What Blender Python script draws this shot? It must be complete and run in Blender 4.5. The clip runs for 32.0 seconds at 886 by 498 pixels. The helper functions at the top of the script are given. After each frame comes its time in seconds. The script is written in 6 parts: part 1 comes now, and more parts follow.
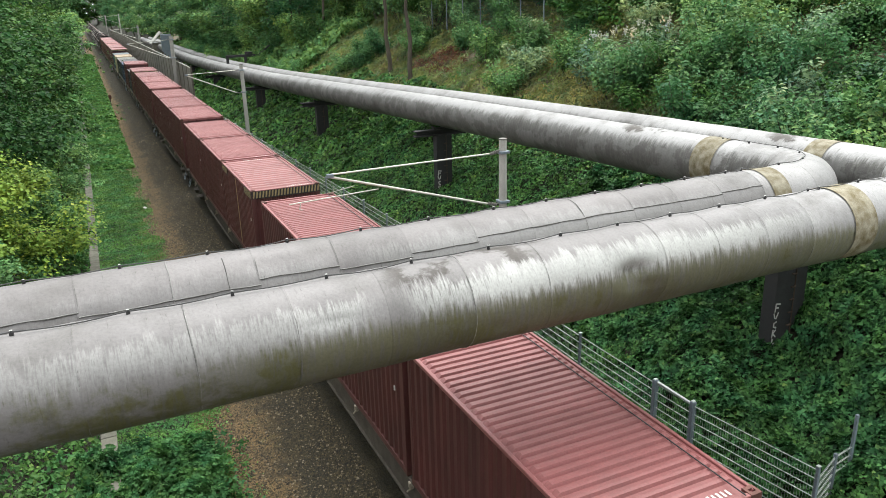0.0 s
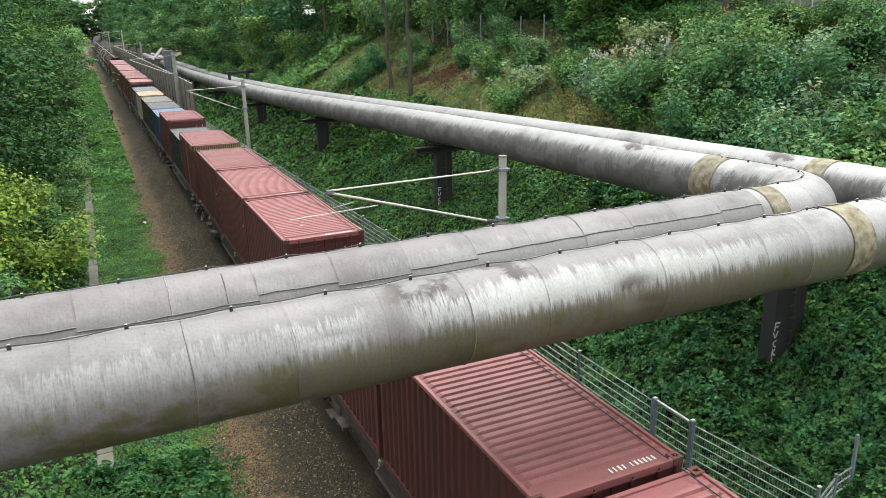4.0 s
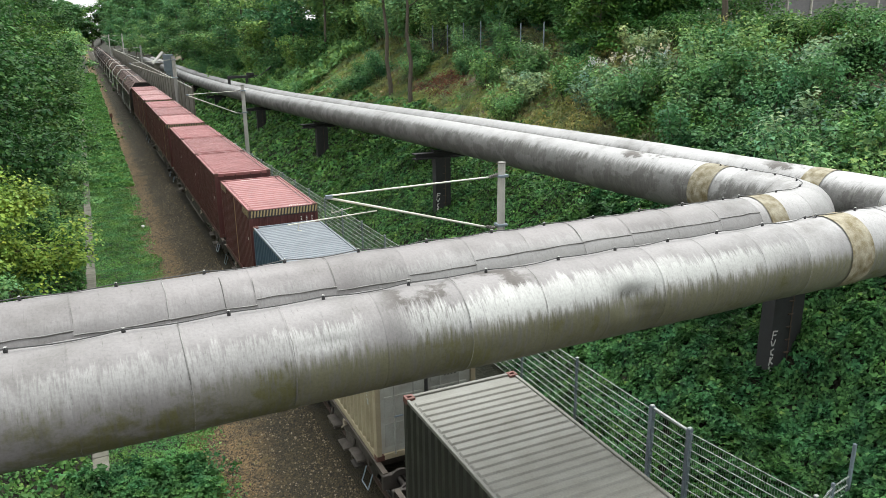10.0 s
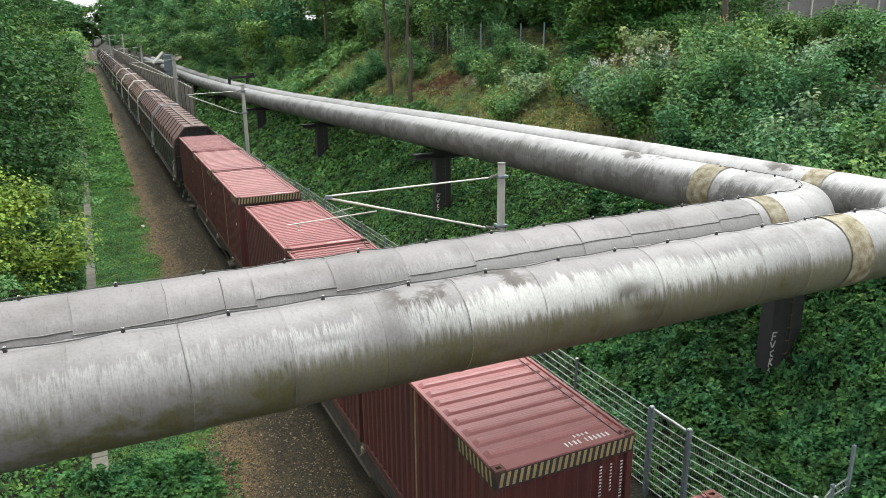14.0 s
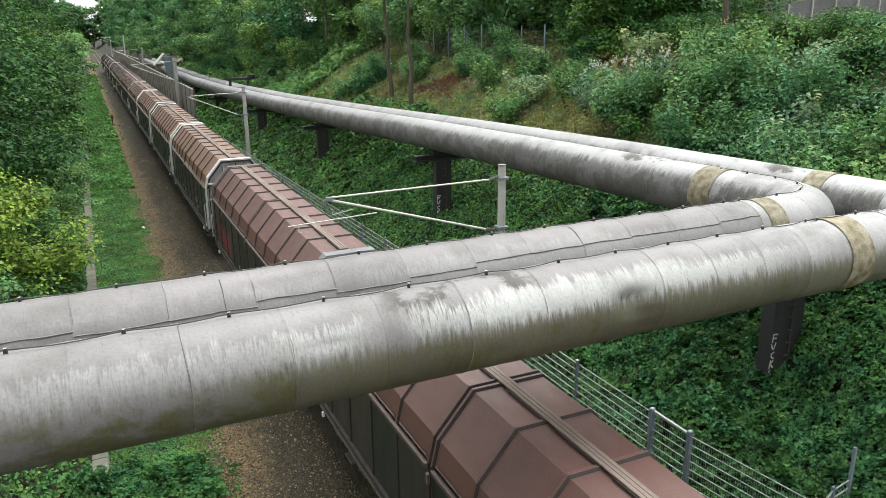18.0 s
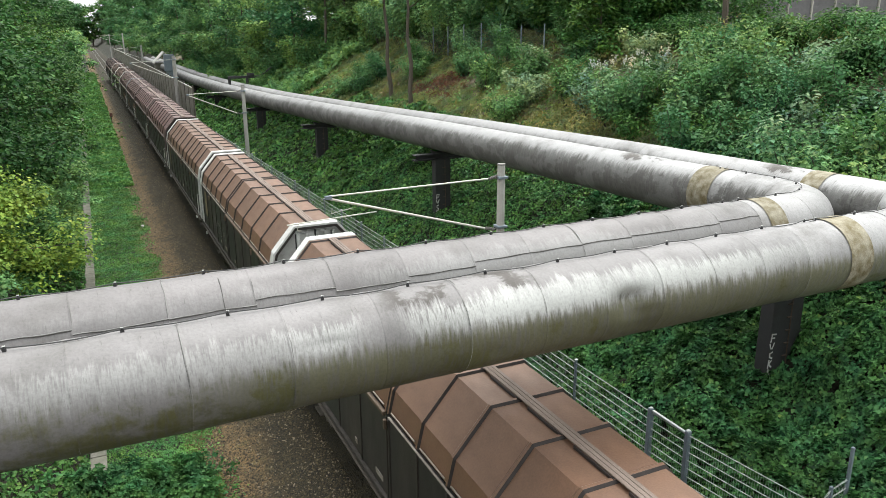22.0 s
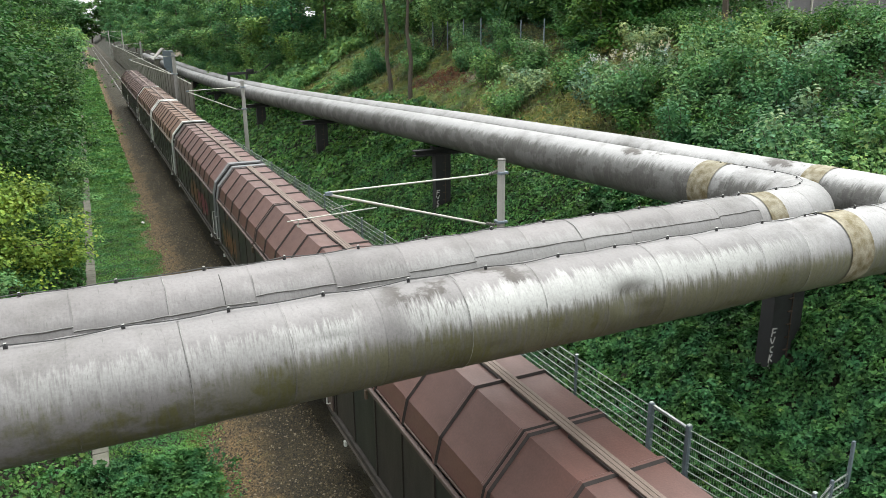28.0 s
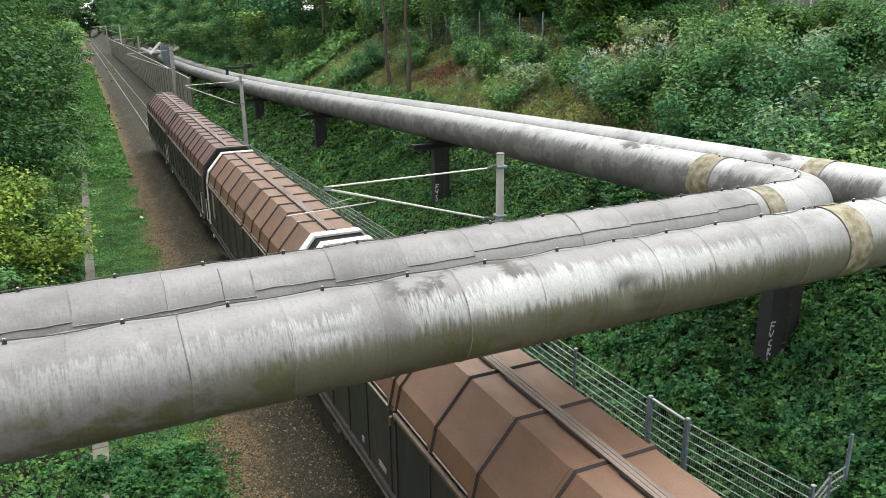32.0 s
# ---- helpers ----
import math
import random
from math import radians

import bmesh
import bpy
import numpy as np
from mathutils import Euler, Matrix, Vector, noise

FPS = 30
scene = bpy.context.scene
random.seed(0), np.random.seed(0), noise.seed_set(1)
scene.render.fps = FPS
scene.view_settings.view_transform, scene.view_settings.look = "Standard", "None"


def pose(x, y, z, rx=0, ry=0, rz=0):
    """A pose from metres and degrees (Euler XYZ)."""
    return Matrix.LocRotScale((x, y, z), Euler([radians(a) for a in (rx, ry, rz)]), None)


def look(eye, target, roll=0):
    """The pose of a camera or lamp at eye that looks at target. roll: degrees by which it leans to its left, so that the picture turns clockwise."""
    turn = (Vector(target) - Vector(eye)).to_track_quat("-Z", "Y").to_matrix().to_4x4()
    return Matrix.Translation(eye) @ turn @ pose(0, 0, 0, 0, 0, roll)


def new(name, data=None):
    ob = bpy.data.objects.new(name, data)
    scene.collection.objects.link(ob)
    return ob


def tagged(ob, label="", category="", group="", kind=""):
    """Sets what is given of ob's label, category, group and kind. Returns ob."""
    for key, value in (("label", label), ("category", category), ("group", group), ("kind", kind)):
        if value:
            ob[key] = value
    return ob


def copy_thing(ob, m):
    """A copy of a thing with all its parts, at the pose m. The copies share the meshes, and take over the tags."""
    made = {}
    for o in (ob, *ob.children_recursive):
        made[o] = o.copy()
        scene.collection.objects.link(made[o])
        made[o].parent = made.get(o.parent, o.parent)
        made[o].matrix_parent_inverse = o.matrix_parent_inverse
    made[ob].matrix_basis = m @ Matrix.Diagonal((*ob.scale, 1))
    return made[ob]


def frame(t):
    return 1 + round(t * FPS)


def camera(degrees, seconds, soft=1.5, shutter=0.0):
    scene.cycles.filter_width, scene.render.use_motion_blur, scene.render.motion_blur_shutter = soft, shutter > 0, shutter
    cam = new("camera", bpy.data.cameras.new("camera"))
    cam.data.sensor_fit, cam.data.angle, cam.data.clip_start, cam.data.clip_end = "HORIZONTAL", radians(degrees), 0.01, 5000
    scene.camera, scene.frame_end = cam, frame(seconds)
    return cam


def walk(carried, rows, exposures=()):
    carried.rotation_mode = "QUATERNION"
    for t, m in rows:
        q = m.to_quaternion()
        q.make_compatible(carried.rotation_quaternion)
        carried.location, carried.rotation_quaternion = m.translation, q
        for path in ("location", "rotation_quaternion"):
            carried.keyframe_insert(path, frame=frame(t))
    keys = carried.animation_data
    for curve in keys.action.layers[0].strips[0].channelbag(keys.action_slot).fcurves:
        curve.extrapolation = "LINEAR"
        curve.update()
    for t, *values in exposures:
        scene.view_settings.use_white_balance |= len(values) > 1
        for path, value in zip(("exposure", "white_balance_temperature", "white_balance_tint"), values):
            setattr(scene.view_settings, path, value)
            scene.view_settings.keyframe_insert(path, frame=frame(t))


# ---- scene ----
cam = camera(61.445, 32.0, 0.55)
EYE = (-5.91, 0.0, 10.38)
TURNS = [  # seconds, and the camera's turn about x, y and z in degrees
    (0, 71.67, 1.46, -25.24), (0.5, 71.68, 1.46, -25.27), (1, 71.81, 1.33, -25.35), (1.5, 72.03, 1.22, -25.43),
    (2, 72.28, 1.16, -25.44), (2.5, 72.54, 1.12, -25.42), (3, 72.72, 1.12, -25.27), (3.5, 72.85, 1.12, -25.19),
    (5.5, 73.16, 0.98, -25.27), (6, 73.22, 0.97, -25.32), (6.5, 73.25, 0.96, -25.25), (7, 73.25, 0.91, -25.15),
    (7.5, 73.26, 0.91, -25.09), (8, 73.27, 0.89, -25.07), (8.5, 73.30, 0.82, -25.10), (9, 73.31, 0.74, -25.14),
    (9.5, 73.38, 0.71, -25.20), (10, 73.40, 0.65, -25.17), (10.5, 73.42, 0.66, -25.14), (11, 73.43, 0.60, -25.12),
    (11.5, 73.46, 0.62, -25.14), (12, 73.50, 0.59, -25.16), (12.5, 73.50, 0.56, -25.19), (13, 73.49, 0.55, -25.19),
    (13.5, 73.47, 0.52, -25.18), (14, 73.44, 0.53, -25.15), (14.5, 73.44, 0.49, -25.15), (16.5, 73.50, 0.60, -25.14),
    (17, 73.52, 0.62, -25.10), (17.5, 73.55, 0.55, -25.07), (18, 73.57, 0.51, -25.10), (18.5, 73.60, 0.42, -25.15),
    (19, 73.60, 0.40, -25.18), (19.5, 73.59, 0.40, -25.18), (20, 73.55, 0.41, -25.14), (20.5, 73.52, 0.39, -25.08),
    (21, 73.51, 0.42, -25.09), (21.5, 73.53, 0.42, -25.08), (22, 73.50, 0.34, -25.13), (22.5, 73.50, 0.32, -25.16),
    (23, 73.45, 0.28, -25.18), (23.5, 73.38, 0.22, -25.22), (24, 73.36, 0.22, -25.20), (24.5, 73.37, 0.21, -25.18),
    (25, 73.36, 0.24, -25.17), (25.5, 73.35, 0.29, -25.16), (27.5, 73.15, 0.54, -25.11), (28, 73.16, 0.56, -25.16),
    (28.5, 73.09, 0.60, -25.21), (29, 72.97, 0.59, -25.19), (29.5, 72.81, 0.64, -25.16), (30, 72.72, 0.67, -25.14),
    (30.5, 72.68, 0.68, -25.14), (31, 72.70, 0.65, -25.16), (31.5, 72.72, 0.66, -25.22), (32, 72.72, 0.65, -25.27),
]
walk(cam, [(t, pose(*EYE, a, b, c)) for t, a, b, c in TURNS])

# ---- daylight: a bright overcast sky ----
world = bpy.data.worlds.new("sky")
scene.world = world
world.use_nodes = True
wt = world.node_tree
wt.nodes.clear()
w_out = wt.nodes.new("ShaderNodeOutputWorld")
w_bg = wt.nodes.new("ShaderNodeBackground")
w_sky = wt.nodes.new("ShaderNodeTexSky")
w_sky.sky_type = "NISHITA"
w_sky.sun_disc = False
w_sky.sun_elevation, w_sky.sun_rotation = radians(67), radians(50)
w_sky.air_density, w_sky.dust_density, w_sky.ozone_density = 1.0, 6.0, 0.6
w_hsv = wt.nodes.new("ShaderNodeHueSaturation")
w_hsv.inputs["Saturation"].default_value = 0.35
wt.links.new(w_sky.outputs[0], w_hsv.inputs["Color"])
w_tint = wt.nodes.new("ShaderNodeMix")
w_tint.data_type, w_tint.blend_type = "RGBA", "MULTIPLY"
w_tint.inputs[0].default_value, w_tint.inputs[7].default_value = 1.0, (0.975, 1.0, 1.0, 1)
wt.links.new(w_hsv.outputs[0], w_tint.inputs[6])
# an even white cloud sheet over most of the clear sky
w_cloud = wt.nodes.new("ShaderNodeMix")
w_cloud.data_type = "RGBA"
w_cloud.inputs[0].default_value, w_cloud.inputs[7].default_value = 0.85, (3.15, 3.25, 3.2, 1)
wt.links.new(w_tint.outputs[2], w_cloud.inputs[6])
wt.links.new(w_cloud.outputs[2], w_bg.inputs[0])
wt.links.new(w_bg.outputs[0], w_out.inputs[0])
w_bg.inputs[1].default_value = 0.14
sun = new("sun", bpy.data.lights.new("sun", "SUN"))
sun.data.energy, sun.data.angle, sun.data.color = 1.25, radians(60), (0.99, 1.0, 0.97)
# the veiled sun stands high over the right-hand slope
sun.matrix_world = look((26, 22, 82), (0, 0, 0))
scene.view_settings.exposure = 1.82


# ---- materials ----
def principled(name):
    m = bpy.data.materials.new(name)
    m.use_nodes = True
    return m, m.node_tree, m.node_tree.nodes["Principled BSDF"]


def add(nt, kind, **values):
    n = nt.nodes.new(kind)
    for key, value in values.items():
        n.inputs[key].default_value = value
    return n


def ramp(nt, fac, stops):
    n = nt.nodes.new("ShaderNodeValToRGB")
    e = n.color_ramp.elements
    while len(e) < len(stops):
        e.new(0.5)
    for el, (p, c) in zip(e, stops):
        el.position = p
        el.color = (*c, 1) if len(c) == 3 else c
    nt.links.new(fac, n.inputs[0])
    return n.outputs[0]


def mix(nt, a, b, fac, blend="MIX"):
    n = nt.nodes.new("ShaderNodeMix")
    n.data_type, n.blend_type = "RGBA", blend
    for sock, v in ((0, fac), (6, a), (7, b)):
        if hasattr(v, "is_linked"):
            nt.links.new(v, n.inputs[sock])
        elif sock == 0:
            n.inputs[0].default_value = v
        else:
            n.inputs[sock].default_value = (*v, 1)
    return n.outputs[2]


def noise_of(nt, scale, detail=4, stretch=(1, 1, 1), coords="Object", rough=0.55):
    tc = nt.nodes.new("ShaderNodeTexCoord")
    mp = add(nt, "ShaderNodeMapping", Scale=stretch)
    nz = add(nt, "ShaderNodeTexNoise", Scale=scale, Detail=detail, Roughness=rough)
    nt.links.new(tc.outputs[coords], mp.inputs[0])
    nt.links.new(mp.outputs[0], nz.inputs["Vector"])
    return nz.outputs["Fac"]


def bump_of(nt, height, strength, distance=0.02):
    b = add(nt, "ShaderNodeBump", Strength=strength, Distance=distance)
    nt.links.new(height, b.inputs["Height"])
    return b.outputs[0]


def surface(name, base, dirt, rough=0.6, metal=0.0, scale=3.0, fine=40.0, amount=0.5, bump=0.15, vary=0.12, stretch=(1, 1, 1)):
    """Painted or bare stuff: stains at one scale, grain at another, and a little difference from piece to piece."""
    m, nt, p = principled(name)
    big = noise_of(nt, scale, 5, stretch)
    small = noise_of(nt, fine, 3)
    fac = ramp(nt, big, [(0.35, (0, 0, 0)), (0.75, (amount,) * 3)])
    col = mix(nt, base, dirt, fac)
    grain = ramp(nt, small, [(0.2, (0.82,) * 3), (0.8, (1.12,) * 3)])
    col = mix(nt, col, grain, 1.0, "MULTIPLY")
    info = nt.nodes.new("ShaderNodeObjectInfo")
    tone = ramp(nt, info.outputs["Random"], [(0, (1 - vary,) * 3), (1, (1 + vary,) * 3)])
    col = mix(nt, col, tone, 1.0, "MULTIPLY")
    nt.links.new(col, p.inputs["Base Color"])
    r = ramp(nt, big, [(0.3, (rough - 0.1,) * 3), (0.8, (min(1, rough + 0.15),) * 3)])
    nt.links.new(r, p.inputs["Roughness"])
    p.inputs["Metallic"].default_value = metal
    nt.links.new(bump_of(nt, small, bump), p.inputs["Normal"])
    return m


def foliage(name, dark, light, dry=None, dry_at=0.9, gloss=0.45, patch=0.35, calm=0.4):
    """Leaves: every leaf has a tone of its own, on top of slow patches."""
    m, nt, p = principled(name)
    geo = nt.nodes.new("ShaderNodeNewGeometry")
    isl = geo.outputs["Random Per Island"]
    dark = tuple(d + (m - d) * calm for d, m in zip(dark, light))
    stops = [(0.0, dark), (0.7, light)]
    if dry:
        stops = [(0.0, dark), (dry_at - 0.15, light), (dry_at, light), (1.0, dry)]
    col = ramp(nt, isl, stops)
    slow = ramp(nt, noise_of(nt, patch, 3), [(0.3, (0.55,) * 3), (0.7, (1.35,) * 3)])
    col = mix(nt, col, slow, 1.0, "MULTIPLY")
    hue = ramp(nt, noise_of(nt, patch * 2.6, 2), [(0.34, (0.78, 0.96, 1.18)), (0.5, (1, 1, 1)), (0.68, (1.16, 1.03, 0.82))])
    col = mix(nt, col, hue, 1.0, "MULTIPLY")
    info = nt.nodes.new("ShaderNodeObjectInfo")
    own = ramp(nt, info.outputs["Random"], [(0.0, (0.74, 0.86, 0.98)), (0.45, (0.95, 0.97, 1.0)), (0.8, (1.05, 1.02, 0.95)), (1.0, (1.2, 1.06, 0.85))])
    col = mix(nt, col, own, 1.0, "MULTIPLY")
    nt.links.new(col, p.inputs["Base Color"])
    p.inputs["Roughness"].default_value = gloss
    p.inputs["Specular IOR Level"].default_value = 0.1
    tr = nt.nodes.new("ShaderNodeBsdfTranslucent")
    nt.links.new(col, tr.inputs[0])
    ms = add(nt, "ShaderNodeMixShader", Fac=0.3)
    nt.links.new(p.outputs[0], ms.inputs[1])
    nt.links.new(tr.outputs[0], ms.inputs[2])
    nt.links.new(ms.outputs[0], nt.nodes["Material Output"].inputs[0])
    return m


def maths(nt, op, a, b=0.0, c=0.0):
    n = nt.nodes.new("ShaderNodeMath")
    n.operation = op
    for k, v in enumerate((a, b, c)):
        if hasattr(v, "is_linked"):
            nt.links.new(v, n.inputs[k])
        else:
            n.inputs[k].default_value = v
    return n.outputs[0]


def ranged(nt, value, lo, hi, out=1.0):
    n = nt.nodes.new("ShaderNodeMapRange")
    n.interpolation_type = "SMOOTHSTEP"
    n.inputs["From Min"].default_value, n.inputs["From Max"].default_value, n.inputs["To Max"].default_value = lo, hi, out
    nt.links.new(value, n.inputs["Value"])
    return n.outputs[0]


def cladding(name, dull, bright, wash_sheen_tone, algae, streaky, bright_from, bright_to, wash_from, grime=0.9, under_tone=(0.1, 0.099, 0.032), under_at=1.2, under_gap=0.46, drips=0.55):
    """Weathered sheet-metal lagging. UV: metres along the pipe, metres round it from the crown."""
    m, nt, p = principled(name)
    drip = noise_of(nt, 1.0, 6, (9, 1.1, 1), "UV", 0.66)
    fine = noise_of(nt, 1.0, 5, (38, 4.5, 1), "UV", 0.6)
    blot = noise_of(nt, 0.9, 7, (1, 1.2, 1), "UV", 0.66)
    speck = noise_of(nt, 26.0, 4, (1, 1, 1), "UV", 0.65)
    slow = noise_of(nt, 0.5, 2, (1, 0.4, 1), "UV", 0.5)
    tc = nt.nodes.new("ShaderNodeTexCoord")
    sep = nt.nodes.new("ShaderNodeSeparateXYZ")
    nt.links.new(tc.outputs["UV"], sep.inputs[0])
    along, arc = sep.outputs[0], maths(nt, "ABSOLUTE", sep.outputs[1])
    ragged = maths(nt, "ADD", arc, maths(nt, "MULTIPLY_ADD", drip, 0.62, maths(nt, "MULTIPLY", fine, 0.34)))
    # sheets brighten towards the elbow, their metal sheen put into the colour
    elbow_sheen = ranged(nt, maths(nt, "MULTIPLY_ADD", blot, 2.0, along), bright_from + 1.0, bright_to + 1.0)
    col = mix(nt, dull, bright, elbow_sheen)
    col = mix(nt, col, (0.125, 0.119, 0.112), ranged(nt, blot, 0.46, 0.7, 0.55))
    # bright rain-streaked patches, ragged above, with a broad highlight painted along the flank
    wash_sheen = maths(nt, "MULTIPLY", ranged(nt, ragged, 0.86, 1.02), maths(nt, "SUBTRACT", 1.0, ranged(nt, ragged, 1.18, 1.42)))
    sheen_zone = maths(nt, "MULTIPLY", ranged(nt, along, wash_from + 1.6, wash_from + 3.0), maths(nt, "SUBTRACT", 1.0, ranged(nt, along, wash_from + 6.5, wash_from + 8.5)))
    wash_sheen = maths(nt, "MULTIPLY", wash_sheen, maths(nt, "MULTIPLY", maths(nt, "MAXIMUM", ranged(nt, slow, 0.28, 0.5), sheen_zone), streaky))
    wash_sheen = maths(nt, "MULTIPLY", wash_sheen, maths(nt, "MULTIPLY_ADD", maths(nt, "MULTIPLY", ranged(nt, along, wash_from - 1.0, wash_from + 1.5), maths(nt, "SUBTRACT", 1.0, ranged(nt, along, wash_from + 6.0, wash_from + 9.0))), 0.6, 0.4))
    wash_sheen = maths(nt, "MULTIPLY", wash_sheen, ranged(nt, maths(nt, "MULTIPLY_ADD", sheen_zone, 0.12, fine), 0.26, 0.60))
    broad = maths(nt, "MULTIPLY", ranged(nt, ragged, 0.78, 0.92), maths(nt, "SUBTRACT", 1.0, ranged(nt, ragged, 1.1, 1.3)))
    broad = maths(nt, "MULTIPLY", broad, maths(nt, "MULTIPLY", ranged(nt, along, wash_from + 1.8, wash_from + 2.8), maths(nt, "SUBTRACT", 1.0, ranged(nt, along, wash_from + 5.0, wash_from + 6.6))))
    wash_sheen = maths(nt, "MAXIMUM", wash_sheen, maths(nt, "MULTIPLY", broad, 0.72 * streaky))
    col = mix(nt, col, wash_sheen_tone, wash_sheen)
    # dark drips, and brown grime hanging from the crown in places
    col = mix(nt, col, (0.06, 0.056, 0.048), ranged(nt, fine, 0.58, 0.74, drips))
    hang = maths(nt, "MULTIPLY", ranged(nt, blot, 0.49, 0.56, grime), maths(nt, "SUBTRACT", 1.0, ranged(nt, ragged, 0.80, 0.90)))
    hang = maths(nt, "MULTIPLY", hang, maths(nt, "MULTIPLY", ranged(nt, along, wash_from + 0.9, wash_from + 1.3), maths(nt, "SUBTRACT", 1.0, ranged(nt, along, wash_from + 2.9, wash_from + 3.4))))
    col = mix(nt, col, (0.066, 0.058, 0.052), hang)
    # olive growth round the underside; far off, a grey tone painting its shade
    under_patch = maths(nt, "MAXIMUM", ranged(nt, blot, under_gap, under_gap + 0.16), ranged(nt, maths(nt, "MULTIPLY_ADD", slow, 3.0, along), wash_from - 0.5, wash_from + 2.0, 0.8))
    under = maths(nt, "MULTIPLY", ranged(nt, ragged, under_at, under_at + 0.27, algae), under_patch)
    under_col = mix(nt, under_tone, (0.105, 0.103, 0.092), ranged(nt, noise_of(nt, 1.0, 5, (16, 2.2, 1), "UV", 0.65), 0.46, 0.64, 0.7))
    col = mix(nt, col, under_col, under)
    col = mix(nt, col, ramp(nt, speck, [(0.3, (0.86,) * 3), (0.5, (1.0,) * 3), (0.72, (1.1,) * 3)]), 1.0, "MULTIPLY")
    info = nt.nodes.new("ShaderNodeObjectInfo")
    tone = ramp(nt, info.outputs["Random"], [(0, (0.87,) * 3), (1, (1.09,) * 3)])
    col = mix(nt, col, tone, 1.0, "MULTIPLY")
    nt.links.new(col, p.inputs["Base Color"])
    p.inputs["Metallic"].default_value = 0.2
    nt.links.new(ramp(nt, blot, [(0.3, (0.52,) * 3), (0.75, (0.78,) * 3)]), p.inputs["Roughness"])
    dents = maths(nt, "MULTIPLY_ADD", speck, 0.05, noise_of(nt, 1.5, 4, (1, 0.7, 1), "UV", 0.5))
    nt.links.new(bump_of(nt, dents, 0.75, 0.07), p.inputs["Normal"])
    return m


M = {}
M["red"] = surface("red_roof_paint", (0.25, 0.087, 0.086), (0.178, 0.072, 0.07), 0.48, 0, 1.2, 30, 0.7, 0.1, 0.10)
# walls repeat the roof's red darker, side shade put into the colour
M["red_side"] = surface("shaded_red_wall_paint", (0.09, 0.0235, 0.0225), (0.048, 0.018, 0.016), 0.6, 0, 1.6, 30, 0.8, 0.1, 0.12, (1, 1, 0.3))
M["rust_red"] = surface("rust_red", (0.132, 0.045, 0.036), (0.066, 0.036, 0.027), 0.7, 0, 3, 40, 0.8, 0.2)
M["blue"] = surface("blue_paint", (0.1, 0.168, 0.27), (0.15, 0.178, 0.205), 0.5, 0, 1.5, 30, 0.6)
# the blue again, much darker: the walls' shade is in this colour
M["blue_side"] = surface("shaded_blue_wall_paint", (0.015, 0.033, 0.096), (0.012, 0.021, 0.054), 0.5, 0, 1.5, 30, 0.6)
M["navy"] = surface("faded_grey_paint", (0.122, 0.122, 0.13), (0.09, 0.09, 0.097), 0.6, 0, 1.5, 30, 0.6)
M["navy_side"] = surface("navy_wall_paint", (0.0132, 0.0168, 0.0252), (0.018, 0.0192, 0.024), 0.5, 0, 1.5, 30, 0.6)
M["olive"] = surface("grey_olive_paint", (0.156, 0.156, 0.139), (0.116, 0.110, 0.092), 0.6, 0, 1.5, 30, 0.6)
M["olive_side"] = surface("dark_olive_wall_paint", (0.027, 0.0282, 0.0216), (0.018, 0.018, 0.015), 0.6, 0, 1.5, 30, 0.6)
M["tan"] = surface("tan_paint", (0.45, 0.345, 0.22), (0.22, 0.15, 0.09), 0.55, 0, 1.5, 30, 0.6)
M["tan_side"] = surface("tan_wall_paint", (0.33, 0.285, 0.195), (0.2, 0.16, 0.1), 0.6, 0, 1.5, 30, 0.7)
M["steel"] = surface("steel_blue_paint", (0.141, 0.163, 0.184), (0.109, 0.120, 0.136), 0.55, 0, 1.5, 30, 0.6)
# darkened copy of the steel blue, with wall shade painted in
M["steel_side"] = surface("shaded_steel_blue_wall_paint", (0.03, 0.06, 0.09), (0.024, 0.042, 0.06), 0.55, 0, 1.5, 30, 0.6)
M["white"] = surface("white_paint", (0.6, 0.6, 0.585), (0.44, 0.425, 0.395), 0.6, 0, 4, 40, 0.7)
M["yellow"] = surface("faded_yellow", (0.33, 0.252, 0.12), (0.18, 0.132, 0.072), 0.6, 0, 4, 40, 0.7)
M["black"] = surface("black_rubber", (0.0187, 0.0187, 0.0204), (0.034, 0.0323, 0.0306), 0.65, 0, 4, 40, 0.6)
M["under"] = surface("grimy_underframe", (0.0425, 0.0357, 0.0306), (0.0238, 0.0204, 0.0187), 0.75, 0, 4, 40, 0.7, 0.3)
M["sill"] = surface("dusty_brown_sill", (0.04, 0.032, 0.027), (0.024, 0.02, 0.017), 0.75, 0, 3, 40, 0.7, 0.3)
M["lash"] = surface("worn_lashing_paint", (0.3, 0.26, 0.2), (0.12, 0.095, 0.07), 0.7, 0, 6, 40, 0.9)
M["dusty"] = surface("dusty_bogie_steel", (0.085, 0.072, 0.06), (0.04, 0.034, 0.029), 0.85, 0, 4, 40, 0.8, 0.3)
M["sill_light"] = surface("dusty_tan_sill", (0.066, 0.053, 0.042), (0.04, 0.031, 0.025), 0.75, 0, 3, 40, 0.7, 0.3)
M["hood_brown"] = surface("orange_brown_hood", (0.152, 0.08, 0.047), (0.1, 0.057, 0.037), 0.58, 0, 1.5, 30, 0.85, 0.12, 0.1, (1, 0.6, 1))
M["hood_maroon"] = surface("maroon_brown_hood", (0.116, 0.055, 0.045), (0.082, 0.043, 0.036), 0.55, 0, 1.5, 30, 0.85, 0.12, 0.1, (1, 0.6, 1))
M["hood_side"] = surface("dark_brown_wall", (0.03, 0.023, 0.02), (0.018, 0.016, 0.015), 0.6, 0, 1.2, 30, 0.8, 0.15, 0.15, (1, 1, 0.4))
